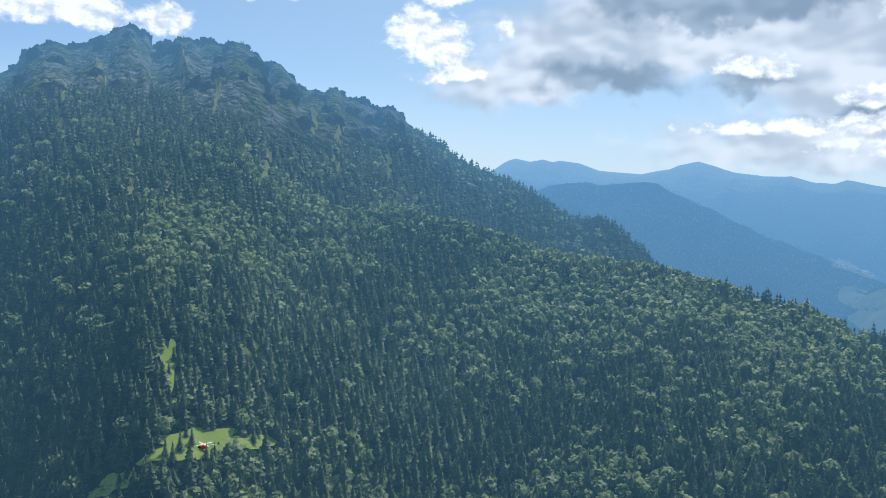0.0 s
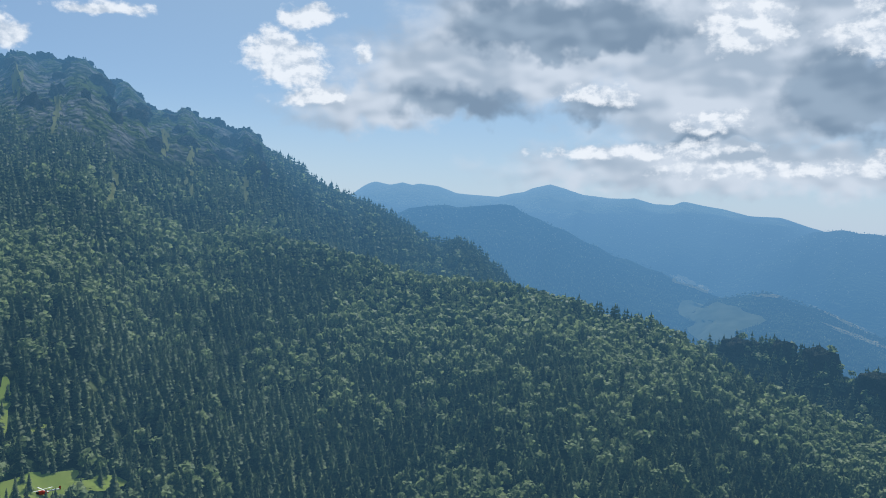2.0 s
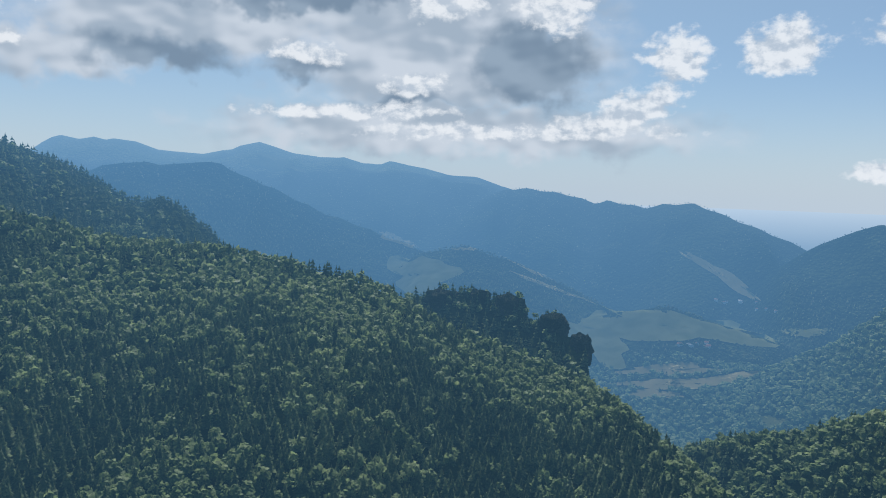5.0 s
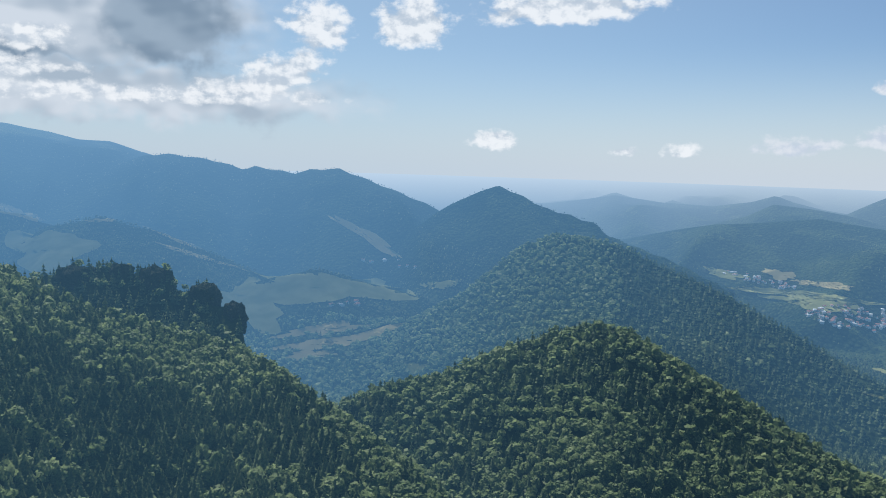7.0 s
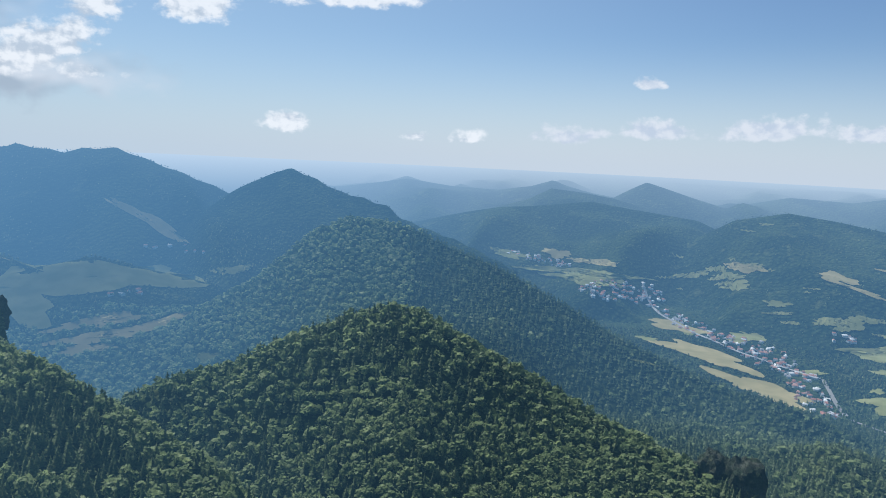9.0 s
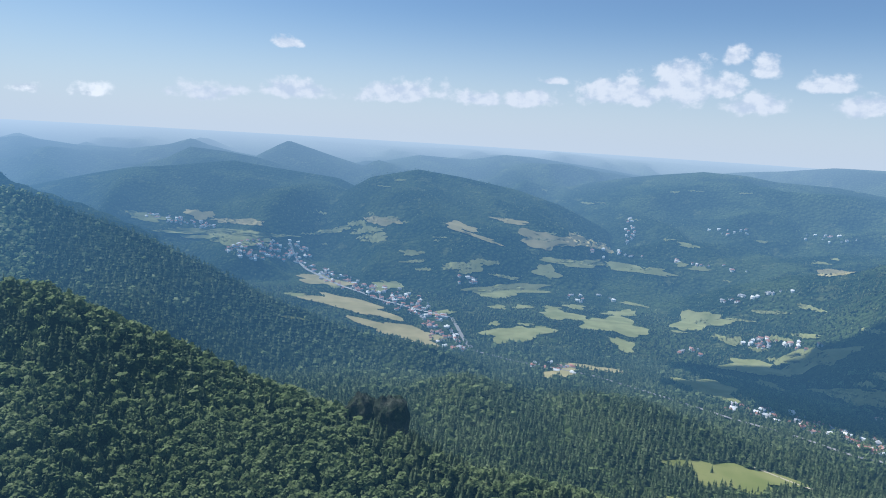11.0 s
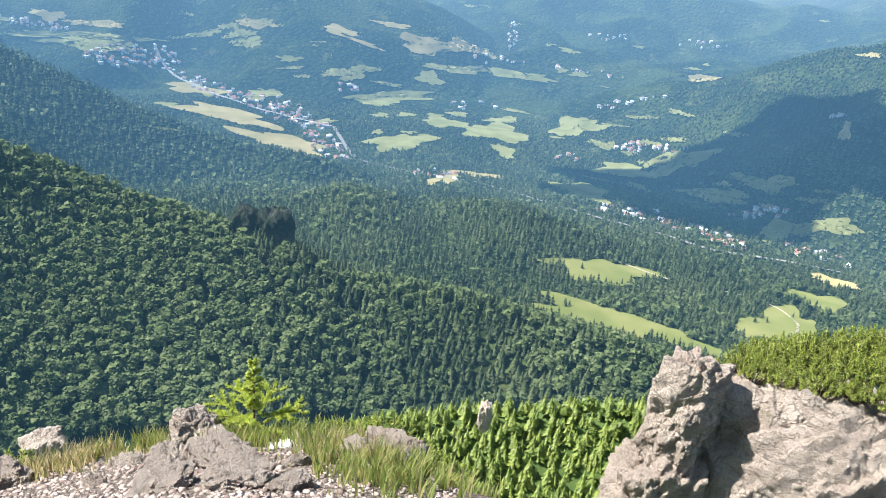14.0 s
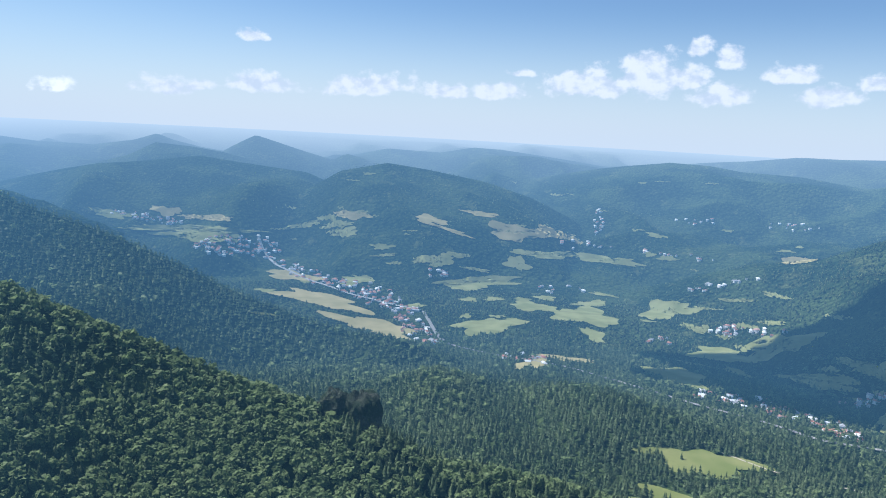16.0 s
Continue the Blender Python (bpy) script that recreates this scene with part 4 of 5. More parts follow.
def scatter(r0, r1, step, rng, a0=-33.0, a1=140.0):
    """Places for trees between two distances on the slopes that face the summit."""
    rows = []
    r = r0
    while r < r1:
        count = int(math.radians(a1 - a0) * r / step)
        az = a0 + (a1 - a0) * (np.arange(count) + rng.uniform(-0.8, 0.8, count)) / count
        rows.append(np.stack([az, r + rng.uniform(-0.8, 0.8, count) * step], 1))
        r += step
    pts = np.concatenate(rows)
    h = height(pts[:, 0], pts[:, 1])
    i = az_index(pts[:, 0])
    j = np.clip(np.searchsorted(RINGS, pts[:, 1] - 6) - 1, 0, len(RINGS) - 1)
    top = np.degrees(np.arctan2(h + 16 - EYE, pts[:, 1]))
    foot = np.degrees(np.arctan2(h - EYE, pts[:, 1]))
    ok = (top > SEEN[i, j]) & ~open_ground(pts[:, 0], foot, OPEN)
    ok &= ~open_ground(pts[:, 0], foot + 0.5, CLEARINGS) | (pts[:, 1] > 700)
    ok &= ~open_ground(pts[:, 0], foot, TOWNS[:7]) | (rng.random(len(pts)) < 0.14)
    bare = on_bare_face(pts[:, 0], foot, pts[:, 1])
    ok &= ~bare | (rng.random(len(pts)) < 0.22)
    return pts[ok], h[ok]


def split_kinds(pts, rng):
    az, r = pts.T
    x, y = r * np.sin(np.radians(az)), r * np.cos(np.radians(az))
    patch = fbm(x / 110, y / 110, 5, 3)
    leaf = np.interp(az, [-50, -5, 5, 25, 45, 52, 72, 80, 92, 100, 130], [0.03, 0.14, 0.32, 0.42, 0.55, 0.86, 0.94, 0.92, 0.76, 0.54, 0.45])
    leaf = np.where((r > np.where(az > 96, 800, 1000)) & (az > 70) & (r < 1750), 0.06, leaf)
    leaf = np.where((r > 1050) & (az < 20), leaf * 0.15, leaf)
    leaf = np.where((r < 300) & (az > 90), 0.16, leaf)
    chance = np.clip(leaf + np.where(leaf < 0.1, 0.3, 1.3) * patch, 0.02, 0.97)
    return rng.random(len(az)) < chance


def stand(tag, r0, r1, step, rng, spruce, beech, mats, size, a0=-33.0, a1=140.0, fat=1.0):
    pts, h = scatter(r0, r1, step, rng, a0, a1)
    leaf = split_kinds(pts, rng)
    x, y = pts[:, 1] * np.sin(np.radians(pts[:, 0])), pts[:, 1] * np.cos(np.radians(pts[:, 0]))
    tall = np.where(leaf, rng.uniform(0.6, 1.0, len(x)), rng.uniform(0.55, 1.3, len(x))) * size
    wide = np.where(leaf, rng.uniform(0.95, 1.3, len(x)), rng.uniform(0.8, 1.15, len(x)) * fat)
    wide = np.where(leaf & (pts[:, 0] > 45), wide * 1.16, wide)
    low_growth = on_bare_face(pts[:, 0], np.degrees(np.arctan2(h - EYE, pts[:, 1])), pts[:, 1])
    tall = np.where(low_growth, tall * 0.4, tall)
    wide = np.where(low_growth, wide * 1.6, wide)
    p = np.stack([x, y, h - 0.5, tall, wide], 1)
    wood("spruce_forest", spruce, p[~leaf], mats[0], "dense dark green spruce forest on the " + tag, rng)
    wood("beech_forest", beech, p[leaf], mats[1], "lighter green broadleaved crowns on the " + tag, rng)


rng = np.random.default_rng(4)
SMALL = [(ICO_V[1:] * 0.33 * rng.uniform(0.7, 1.3, (11, 1)) + (0, 0, 0.5), np.array([f for f in ICO_F if 0 not in f]) - 1) for _ in range(5)]
stand("steep slope right under the summit", 40, 130, 1.75, rng, [spruce_boughs(7, 8, rng, 0.55) for _ in range(6)], [broadleaf_shape(50, rng) for _ in range(5)], (SPRUCE_YOUNG, BEECH_YOUNG), 4.0, 96.0, 132.0, 1.5)
stand("steep slope under the summit", 130, 330, 2.0, rng, [spruce_boughs(6, 7, rng, 0.6) for _ in range(6)], [broadleaf_shape(30, rng) for _ in range(5)], (SPRUCE_YOUNG, BEECH_YOUNG), 4.6, 96.0, 132.0, 1.5)
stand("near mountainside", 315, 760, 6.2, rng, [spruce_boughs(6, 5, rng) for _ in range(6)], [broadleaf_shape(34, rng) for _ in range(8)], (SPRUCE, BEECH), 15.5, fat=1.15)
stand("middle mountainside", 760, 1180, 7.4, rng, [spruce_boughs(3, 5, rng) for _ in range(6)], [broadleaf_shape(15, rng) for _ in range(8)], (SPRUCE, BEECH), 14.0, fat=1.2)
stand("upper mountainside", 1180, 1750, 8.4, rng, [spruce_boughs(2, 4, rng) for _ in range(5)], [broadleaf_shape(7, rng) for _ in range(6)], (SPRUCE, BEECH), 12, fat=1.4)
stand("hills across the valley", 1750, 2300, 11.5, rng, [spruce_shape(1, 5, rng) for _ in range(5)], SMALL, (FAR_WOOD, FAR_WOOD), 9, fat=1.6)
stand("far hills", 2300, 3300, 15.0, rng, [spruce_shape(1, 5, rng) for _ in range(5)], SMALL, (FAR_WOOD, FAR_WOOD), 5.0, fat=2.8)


# ======================= fields, roads =======================
def field(name, k, spot_, mat, label, lift):
    """A field laid on the ground with an uneven edge."""
    a, e, wa, we, lean = spot_
    verts, rows, cols = [], 9, 36
    for i in range(rows + 1):
        for j in range(cols):
            q = 6.2832 * j / cols
            f = float(edge_wobble(k, np.array(q))) * (i / rows)
            az, el = a + wa * f * math.cos(q), e + we * f * math.sin(q) + lean * wa * f * math.cos(q)
            r = seen_at(az, el)
            if r is None:
                return None
            verts.append((r * math.sin(radians(az)), r * math.cos(radians(az)), 0.0))
    # keep the sheet whole: pull corners that fell behind a rise back towards the middle
    v = np.array(verts)
    mid = np.median(np.hypot(v[:, 0], v[:, 1]))
    far = np.hypot(v[:, 0], v[:, 1])
    ratio = np.clip(far, mid * 0.8, mid * 1.25) / far
    v[:, :2] *= ratio[:, None]
    azs, rs = np.degrees(np.arctan2(v[:, 0], v[:, 1])), np.hypot(v[:, 0], v[:, 1])
    v[:, 2] = height(azs, rs) + lift
    faces = [(i * cols + j, i * cols + (j + 1) % cols, (i + 1) * cols + (j + 1) % cols, (i + 1) * cols + j) for i in range(rows) for j in range(cols)]
    ob = new(name, mesh_of(name, v, faces, mat))
    return tagged(ob, label, "field", kind="structure")


for k, sp in enumerate(OPEN):
    if sp in CLEARINGS and sp[0] < 0:
        field("meadow", k, sp, LUSH, "bright green forest meadow on the mountainside", 1.0)
    elif sp in CLEARINGS:
        field("meadow", k, sp, GRASS, "sunlit green mountain meadow among the trees", 1.2)
    elif sp in GULLIES:
        field("gully", k, sp, FAR_GRASS, "pale grassy gully down the mountain face", 2.5)
    elif sp in STUBBLE or sp in HILL_STUBBLE:
        field("stubble_field", k, sp, STRAW, "straw coloured mown field in the valley", 2.5)
    else:
        field("pasture", k, sp, FAR_GRASS, "pale green pasture on the valley side", 2.5)


def lane(name, line, width, mat, label, lift):
    pts = []
    for (a0, e0), (a1, e1) in zip(line, line[1:]):
        for f in np.linspace(0, 1, 12, endpoint=False):
            az, el = a0 + (a1 - a0) * f, e0 + (e1 - e0) * f
            r = seen_at(az, el)
            if r:
                pts.append((az, r))
    pts = np.array(pts)
    x, y = pts[:, 1] * np.sin(np.radians(pts[:, 0])), pts[:, 1] * np.cos(np.radians(pts[:, 0]))
    for _ in range(6):
        x[1:-1], y[1:-1] = (x[:-2] + x[1:-1] + x[2:]) / 3, (y[:-2] + y[1:-1] + y[2:]) / 3
    tx, ty = np.gradient(x), np.gradient(y)
    ln = np.hypot(tx, ty)
    nx, ny = -ty / ln * width / 2, tx / ln * width / 2
    v = []
    for side in (1, -1):
        xs, ys = x + side * nx, y + side * ny
        v.append(np.stack([xs, ys, height(np.degrees(np.arctan2(xs, ys)), np.hypot(xs, ys)) + lift], 1))
    m = len(x)
    faces = [(i, i + 1, m + i + 1, m + i) for i in range(m - 1)]
    return tagged(new(name, mesh_of(name, np.concatenate(v), faces, mat)), label, "road", kind="structure")


lane("road", [(99.08, -13.73), (100.20, -15.43), (101.08, -16.07), (104.54, -16.61), (109.73, -16.94), (113.64, -17.58), (116.65, -18.02), (120.03, -18.51),
              (124.12, -18.81), (128.07, -19.32), (133.52, -18.92), (137.25, -18.79)], 9, ASPHALT, "pale valley road between houses and woods", 3.0)
lane("road", [(86.78, -8.66), (87.23, -9.85), (88.11, -10.72), (90.64, -11.77), (93.46, -12.66), (96.77, -13.36), (99.08, -13.73)], 10, ASPHALT,
     "pale main street of the valley village", 3.0)
TRACK_MAT = plain("gravel_track", (0.42, 0.37, 0.28), far=True)
lane("track", [(121.41, -21.24), (125.31, -21.86), (129.33, -21.83), (131.66, -21.81), (133.63, -22.11), (135.11, -22.75), (135.14, -23.50)], 3.5, TRACK_MAT,
     "light gravel track along a meadow", 1.2)


# ======================= parts and shapes =======================
def part(name, bm, mat, parent=None, label="", smooth=False):
    me = bpy.data.meshes.new(name)
    bm.to_mesh(me)
    bm.free()
    me.materials.append(mat)
    if smooth:
        me.polygons.foreach_set("use_smooth", np.ones(len(me.polygons), bool))
    ob = new(name, me)
    if parent is not None:
        ob.parent = parent
    if label:
        tagged(ob, label)
    return ob


def box(bm, x0, y0, z0, x1, y1, z1):
    v = [bm.verts.new(c) for c in ((x0, y0, z0), (x1, y0, z0), (x1, y1, z0), (x0, y1, z0), (x0, y0, z1), (x1, y0, z1), (x1, y1, z1), (x0, y1, z1))]
    for f in ((3, 2, 1, 0), (4, 5, 6, 7), (0, 1, 5, 4), (1, 2, 6, 5), (2, 3, 7, 6), (3, 0, 4, 7)):
        bm.faces.new([v[i] for i in f])


def tube(bm, a, b, ra, rb, sides=7):
    a, b = Vector(a), Vector(b)
    d = (b - a).normalized()
    u = d.orthogonal().normalized()
    w = d.cross(u)
    rings = []
    for c, r in ((a, ra), (b, rb)):
        rings.append([bm.verts.new(c + (u * math.cos(6.2832 * k / sides) + w * math.sin(6.2832 * k / sides)) * r) for k in range(sides)])
    for k in range(sides):
        bm.faces.new((rings[0][k], rings[0][(k + 1) % sides], rings[1][(k + 1) % sides], rings[1][k]))
    bm.faces.new(rings[0][::-1])
    bm.faces.new(rings[1])


def boulder_bm(size, seed, detail, jag=0.35, blocky=0.0, beds=0.0):
    """A weathered block: a ball pulled square, cut by joints and roughened at three scales."""
    bm = bmesh.new()
    bmesh.ops.create_icosphere(bm, subdivisions=detail, radius=1.0)
    off = Vector((seed * 3.7, seed * 1.3, seed * 2.1))
    for v in bm.verts:
        p = v.co.copy()
        if blocky:
            m = max(abs(p.x), abs(p.y), abs(p.z))
            p = p.lerp(p / m * 0.86, blocky)
        q = p * 1.1 + off
        d = noise.fractal(q, 1.0, 2.0, 3) * 0.5
        f = noise.voronoi(q * 1.9)[0]
        d += (f[1] - f[0]) * 0.55 - 0.15
        d += noise.fractal(q * 4.5, 0.9, 2.1, 3) * 0.12
        f = noise.voronoi(q * 5.5)[0]
        d += min(f[1] - f[0], 0.35) * 0.2
        d += noise.fractal(q * 13.0, 0.8, 2.1, 2) * 0.07
        if beds:
            # weathered bedding: ribs and clefts along tilted layers
            across = -0.6 * p.x * size[0] + 0.8 * p.z * size[2]
            along = 0.8 * p.x * size[0] + 0.6 * p.z * size[2]
            w = Vector((across * 2.6, along * 0.55, p.y * size[1] * 0.7)) + off
            d += beds * (0.55 - 2.2 * abs(noise.noise(w)) + 0.6 * noise.fractal(w * 2.7, 0.9, 2.1, 3))
        p = p * (1 + jag * d)
        v.co = Vector((p.x * size[0], p.y * size[1], p.z * size[2]))
    return bm


# ======================= houses =======================
def house(name, w, d, h, roof_h, roof_mat, label):
    thing = new(name)
    thing.empty_display_size = 2
    bm = bmesh.new()
    box(bm, -w / 2, -d / 2, -2.5, w / 2, d / 2, h)
    # gable ends
    for x in (-w / 2, w / 2):
        vs = [bm.verts.new((x, -d / 2, h)), bm.verts.new((x, d / 2, h)), bm.verts.new((x, 0, h + roof_h - 0.2))]
        bm.faces.new(vs)
    part("wall", bm, WALL_WHITE, thing)
    bm = bmesh.new()
    e = 0.8
    for s in (-1, 1):
        vs = [bm.verts.new(c) for c in ((-w / 2 - e, s * (d / 2 + e), h - 0.5), (w / 2 + e, s * (d / 2 + e), h - 0.5), (w / 2 + e, 0, h + roof_h), (-w / 2 - e, 0, h + roof_h),
                                        (-w / 2 - e, s * (d / 2 + e), h - 0.15), (w / 2 + e, s * (d / 2 + e), h - 0.15), (w / 2 + e, 0, h + roof_h + 0.35), (-w / 2 - e, 0, h + roof_h + 0.35))]
        for f in ((0, 1, 2, 3), (7, 6, 5, 4), (0, 4, 5, 1), (1, 5, 6, 2), (3, 2, 6, 7), (0, 3, 7, 4)):
            bm.faces.new([vs[i] for i in f])
    roof = part("roof", bm, roof_mat, thing)
    bm = bmesh.new()
    box(bm, w * 0.2, -0.5, h + roof_h - 1.0, w * 0.2 + 0.9, 0.4, h + roof_h + 1.1)
    part("chimney", bm, ROOF_RED, roof)
    for s in (-1, 1):
        for x in (-0.28, 0.28):
            bm = bmesh.new()
            box(bm, x * w - 0.7, s * d / 2 - 0.06, h * 0.35, x * w + 0.7, s * d / 2 + 0.06, h * 0.75)
            part("window", bm, GLASS_FAR, thing)
    return tagged(thing, label, "house", "houses in the valley")


GLASS_FAR = plain("far_window_glass", (0.05, 0.06, 0.07), far=True)
KINDS = [house("house", 11, 9, 6, 3.5, ROOF_RED, "white plastered village house with a red tiled roof"),
         house("house", 10, 9, 6.5, 4, ROOF_GREY, "pale village house with a steep grey roof"),
         house("house", 15, 9, 6, 3, ROOF_RED, "long white farmhouse with a red gabled roof"),
         house("house", 24, 13, 6, 2, ROOF_WHITE, "large pale building with a low bright roof")]
rng = np.random.default_rng(9)
COUNTS = [46, 20, 8, 24, 36, 18, 12, 9, 10, 6, 9, 5, 8, 18, 14, 9, 8, 5, 6, 4, 2, 7, 6, 3, 7, 4, 5]
built = 0
for (a, e, wa, we, lean), count in zip(TOWNS + HAMLETS, COUNTS):
    turn = rng.uniform(0, 180)
    for k in range(count):
        f, q = math.sqrt(rng.random()), rng.uniform(0, 6.2832)
        az, el = a + wa * f * math.cos(q), e + we * f * math.sin(q) + lean * wa * f * math.cos(q)
        r = seen_at(az, el)
        if r is None or r > 4500:
            continue
        kind = int(rng.choice(4, p=[0.42, 0.22, 0.24, 0.12]))
        m = Matrix.Translation(spot(az, r)) @ pose(0, 0, 0, 0, 0, turn + rng.choice([0, 90]) + rng.normal(0, 9)) @ Matrix.Scale(rng.uniform(0.62, 0.85), 4)
        if built < 4 and not any(K.matrix_basis.translation.length for K in KINDS[built:built + 1]):
            KINDS[built].matrix_basis = m
        else:
            copy_thing(KINDS[kind], m)
        built += 1


wall_v, wall_f, roof_v, roof_f = [], [], [], []
for (a, e, wa, we, lean), count in zip(TOWNS + HAMLETS, COUNTS):
    for k in range(int(count * 1.2)):
        f, q = math.sqrt(rng.random()) * 1.1, rng.uniform(0, 6.2832)
        az, el = a + wa * f * math.cos(q), e + we * f * math.sin(q) + lean * wa * f * math.cos(q)
        r = seen_at(az, el)
        if r is None or r > 4500:
            continue
        p, t = spot(az, r), rng.uniform(0, 3.14)
        w, d, h = rng.uniform(3.6, 6.5), rng.uniform(3, 4.4), rng.uniform(3, 5.5)
        c, sn = math.cos(t), math.sin(t)
        for lst, fl, shape, quads in ((wall_v, wall_f, [(-w, -d, -2), (w, -d, -2), (w, d, -2), (-w, d, -2), (-w, -d, h), (w, -d, h), (w, d, h), (-w, d, h)],
                                       [(0, 1, 5, 4), (1, 2, 6, 5), (2, 3, 7, 6), (3, 0, 4, 7)]),
                                      (roof_v, roof_f, [(-w - .6, -d - .6, h), (w + .6, -d - .6, h), (w + .6, d + .6, h), (-w - .6, d + .6, h), (-w - .6, 0, h + d * .8), (w + .6, 0, h + d * .8)],
                                       [(0, 1, 5, 4), (2, 3, 4, 5), (1, 2, 5, 5), (3, 0, 4, 4)])):
            base = len(lst)
            lst.extend([(p.x + x * c - y * sn, p.y + x * sn + y * c, p.z + z) for x, y, z in shape])
            for fc in quads:
                tri = [fc[:3]] if fc[2] == fc[3] else [(fc[0], fc[1], fc[2]), (fc[0], fc[2], fc[3])]
                fl.extend([tuple(base + i for i in g_) for g_ in tri])
tagged(new("far_houses", mesh_of("far_houses", wall_v, wall_f, WALL_WHITE)), "many small white houses strewn along the valley", "houses", kind="stuff")
m, n = material("mixed_roofs")
rnd = n("ShaderNodeNewGeometry").outputs["Random Per Island"]
painted_haze(n, n.ramp(rnd, [(0.0, (0.44, 0.23, 0.17)), (0.35, (0.50, 0.31, 0.25)), (0.5, (0.40, 0.39, 0.40)), (0.72, (0.75, 0.74, 0.72))], "CONSTANT"))
tagged(new("far_roofs", mesh_of("far_roofs", roof_v, roof_f, m)), "small red and grey gabled roofs along the valley", "roofs", kind="stuff")


# ======================= rock towers and crags =======================
def crag(name, az, r, w, tall, seed, label, sink=0.35, mat=None, detail=4, jag=0.45, blocky=0.5):
    bm = boulder_bm((w / 2, w / 2 * 0.8, tall / 2), seed, detail, jag, blocky)
    ob = part(name, bm, mat or CRAG, None)
    p = spot(az, r)
    ob.location = (p.x, p.y, p.z + tall * (0.5 - sink))
    return tagged(ob, label, "rock")


rng = np.random.default_rng(12)
for az in np.arange(-29, -2.0, 0.8):
    fa, fr = RIDGES[0][2:4]
    w = rng.uniform(14, 34)
    crag("crag", az + rng.uniform(-0.3, 0.3), float(np.interp(az, fa, fr)) - rng.uniform(3, 14), w, w * rng.uniform(0.9, 1.5), rng.uniform(0, 50), "grey rocky crag on the mountain crest", 0.84, jag=0.75, blocky=0.1)
for az, w, tall in ((31.6, 44, 30), (34.2, 30, 40), (36.6, 40, 38), (39.8, 38, 36), (41.8, 26, 42)):
    crag("rock_tower", az, float(np.interp(az, RIDGES[2][2], RIDGES[2][3])) - 4, w, tall, az, "dark wooded rock tower above the ravine", 0.74, DARK_GREEN_CRAG)
for k in range(46):
    az = rng.uniform(-29, -3)
    top_el = float(np.interp(az, RIDGES[0][0], RIDGES[0][1]))
    r = seen_at(az, top_el - 0.5 - 3.2 * rng.random() ** 1.4)
    if r and r > 1000:
        w = rng.uniform(14, 36)
        crag("crag", az, r, w, w * rng.uniform(0.8, 1.6), rng.uniform(0, 50), "grey rock rib on the steep mountain face", 0.72, detail=3, jag=0.75, blocky=0.1)
TOWER = "dark sheer rock tower standing out of the forest"
crag("rock_tower", 94.9, 775, 50, 62, 3.3, TOWER, 0.30, DARK_GREEN_CRAG, blocky=0.25)
crag("rock_tower", 92.6, 780, 40, 54, 8.3, TOWER, 0.38, DARK_GREEN_CRAG, blocky=0.25)

# ======================= cloud over the valley =======================
mid = spot(128.5, seen_at(128.5, -14.6)) + toward(SUN_AZ, SUN_EL) * 1730
bm = bmesh.new()
for k in range(34):
    q, f = rng.uniform(0, 6.2832), math.sqrt(rng.random())
    along, across = 430 * f * math.cos(q), 270 * f * math.sin(q)
    x, y = 0.62 * along + 0.78 * across, 0.78 * along - 0.62 * across
    rad = rng.uniform(70, 130) * (1.15 - 0.5 * f)
    res = bmesh.ops.create_icosphere(bm, subdivisions=3, radius=rad, matrix=Matrix.Translation((x, y, rad * 0.5)))
    for v in res["verts"]:
        v.co += v.co.normalized() * 14 * noise.fractal(v.co / 45, 1.0, 2.0, 3)
        v.co.z = max(v.co.z, -18 + 0.1 * v.co.z)
cloud = part("cloud", bm, CLOUD, None, smooth=True)
cloud.location = mid
tagged(cloud, "white flat-based cumulus cloud shading the valley", "cloud", kind="structure")


# ======================= helicopter on the saddle meadow =======================
def ball(bm, c, size, seg=16):
    res = bmesh.ops.create_uvsphere(bm, u_segments=seg, v_segments=10, radius=1.0)
    for v in res["verts"]:
        v.co = Vector((c[0] + v.co.x * size[0], c[1] + v.co.y * size[1], c[2] + v.co.z * size[2]))


heli = new("helicopter")
bm = bmesh.new()
ball(bm, (0, 0, 1.9), (3.1, 1.05, 1.15))
part("fuselage", bm, RED, heli, "red painted helicopter body", True)
bm = bmesh.new()
ball(bm, (2.0, 0, 2.05), (1.25, 0.95, 0.8))
part("windscreen", bm, GLASS_DARK, heli, "dark cockpit glass", True)
bm = bmesh.new()
tube(bm, (-2.2, 0, 2.3), (-8.2, 0, 2.8), 0.5, 0.2, 10)
boom = part("tail_boom", bm, WHITE, heli, "white tail boom", True)
bm = bmesh.new()
box(bm, -8.6, -0.07, 2.4, -7.7, 0.07, 4.3)
part("tail_fin", bm, RED, boom)
bm = bmesh.new()
tube(bm, (0, 0, 2.9), (0, 0, 3.6), 0.3, 0.2, 10)
part("rotor_mast", bm, METAL, heli)
for k in range(4):
    bm = bmesh.new()
    box(bm, 0.2, -0.2, 3.5, 5.6, 0.2, 3.58)
    blade = part("rotor_blade", bm, WHITE, heli)
    blade.rotation_euler = (0, 0, radians(25 + 90 * k))
for y in (-1.1, 1.1):
    bm = bmesh.new()
    tube(bm, (-2.0, y, 0.1), (2.2, y, 0.1), 0.08, 0.08)
    for x in (-1.2, 1.3):
        tube(bm, (x, y, 0.1), (x, y * 0.5, 1.2), 0.06, 0.06)
    part("skid", bm, METAL, heli)
r_heli = seen_at(-16.8, -18.75)
heli.matrix_basis = Matrix.Translation(spot(-16.8, r_heli, 0.8)) @ pose(0, 0, 0, 0, 0, 200)
tagged(heli, "red and white helicopter parked on a mountain meadow", "helicopter")


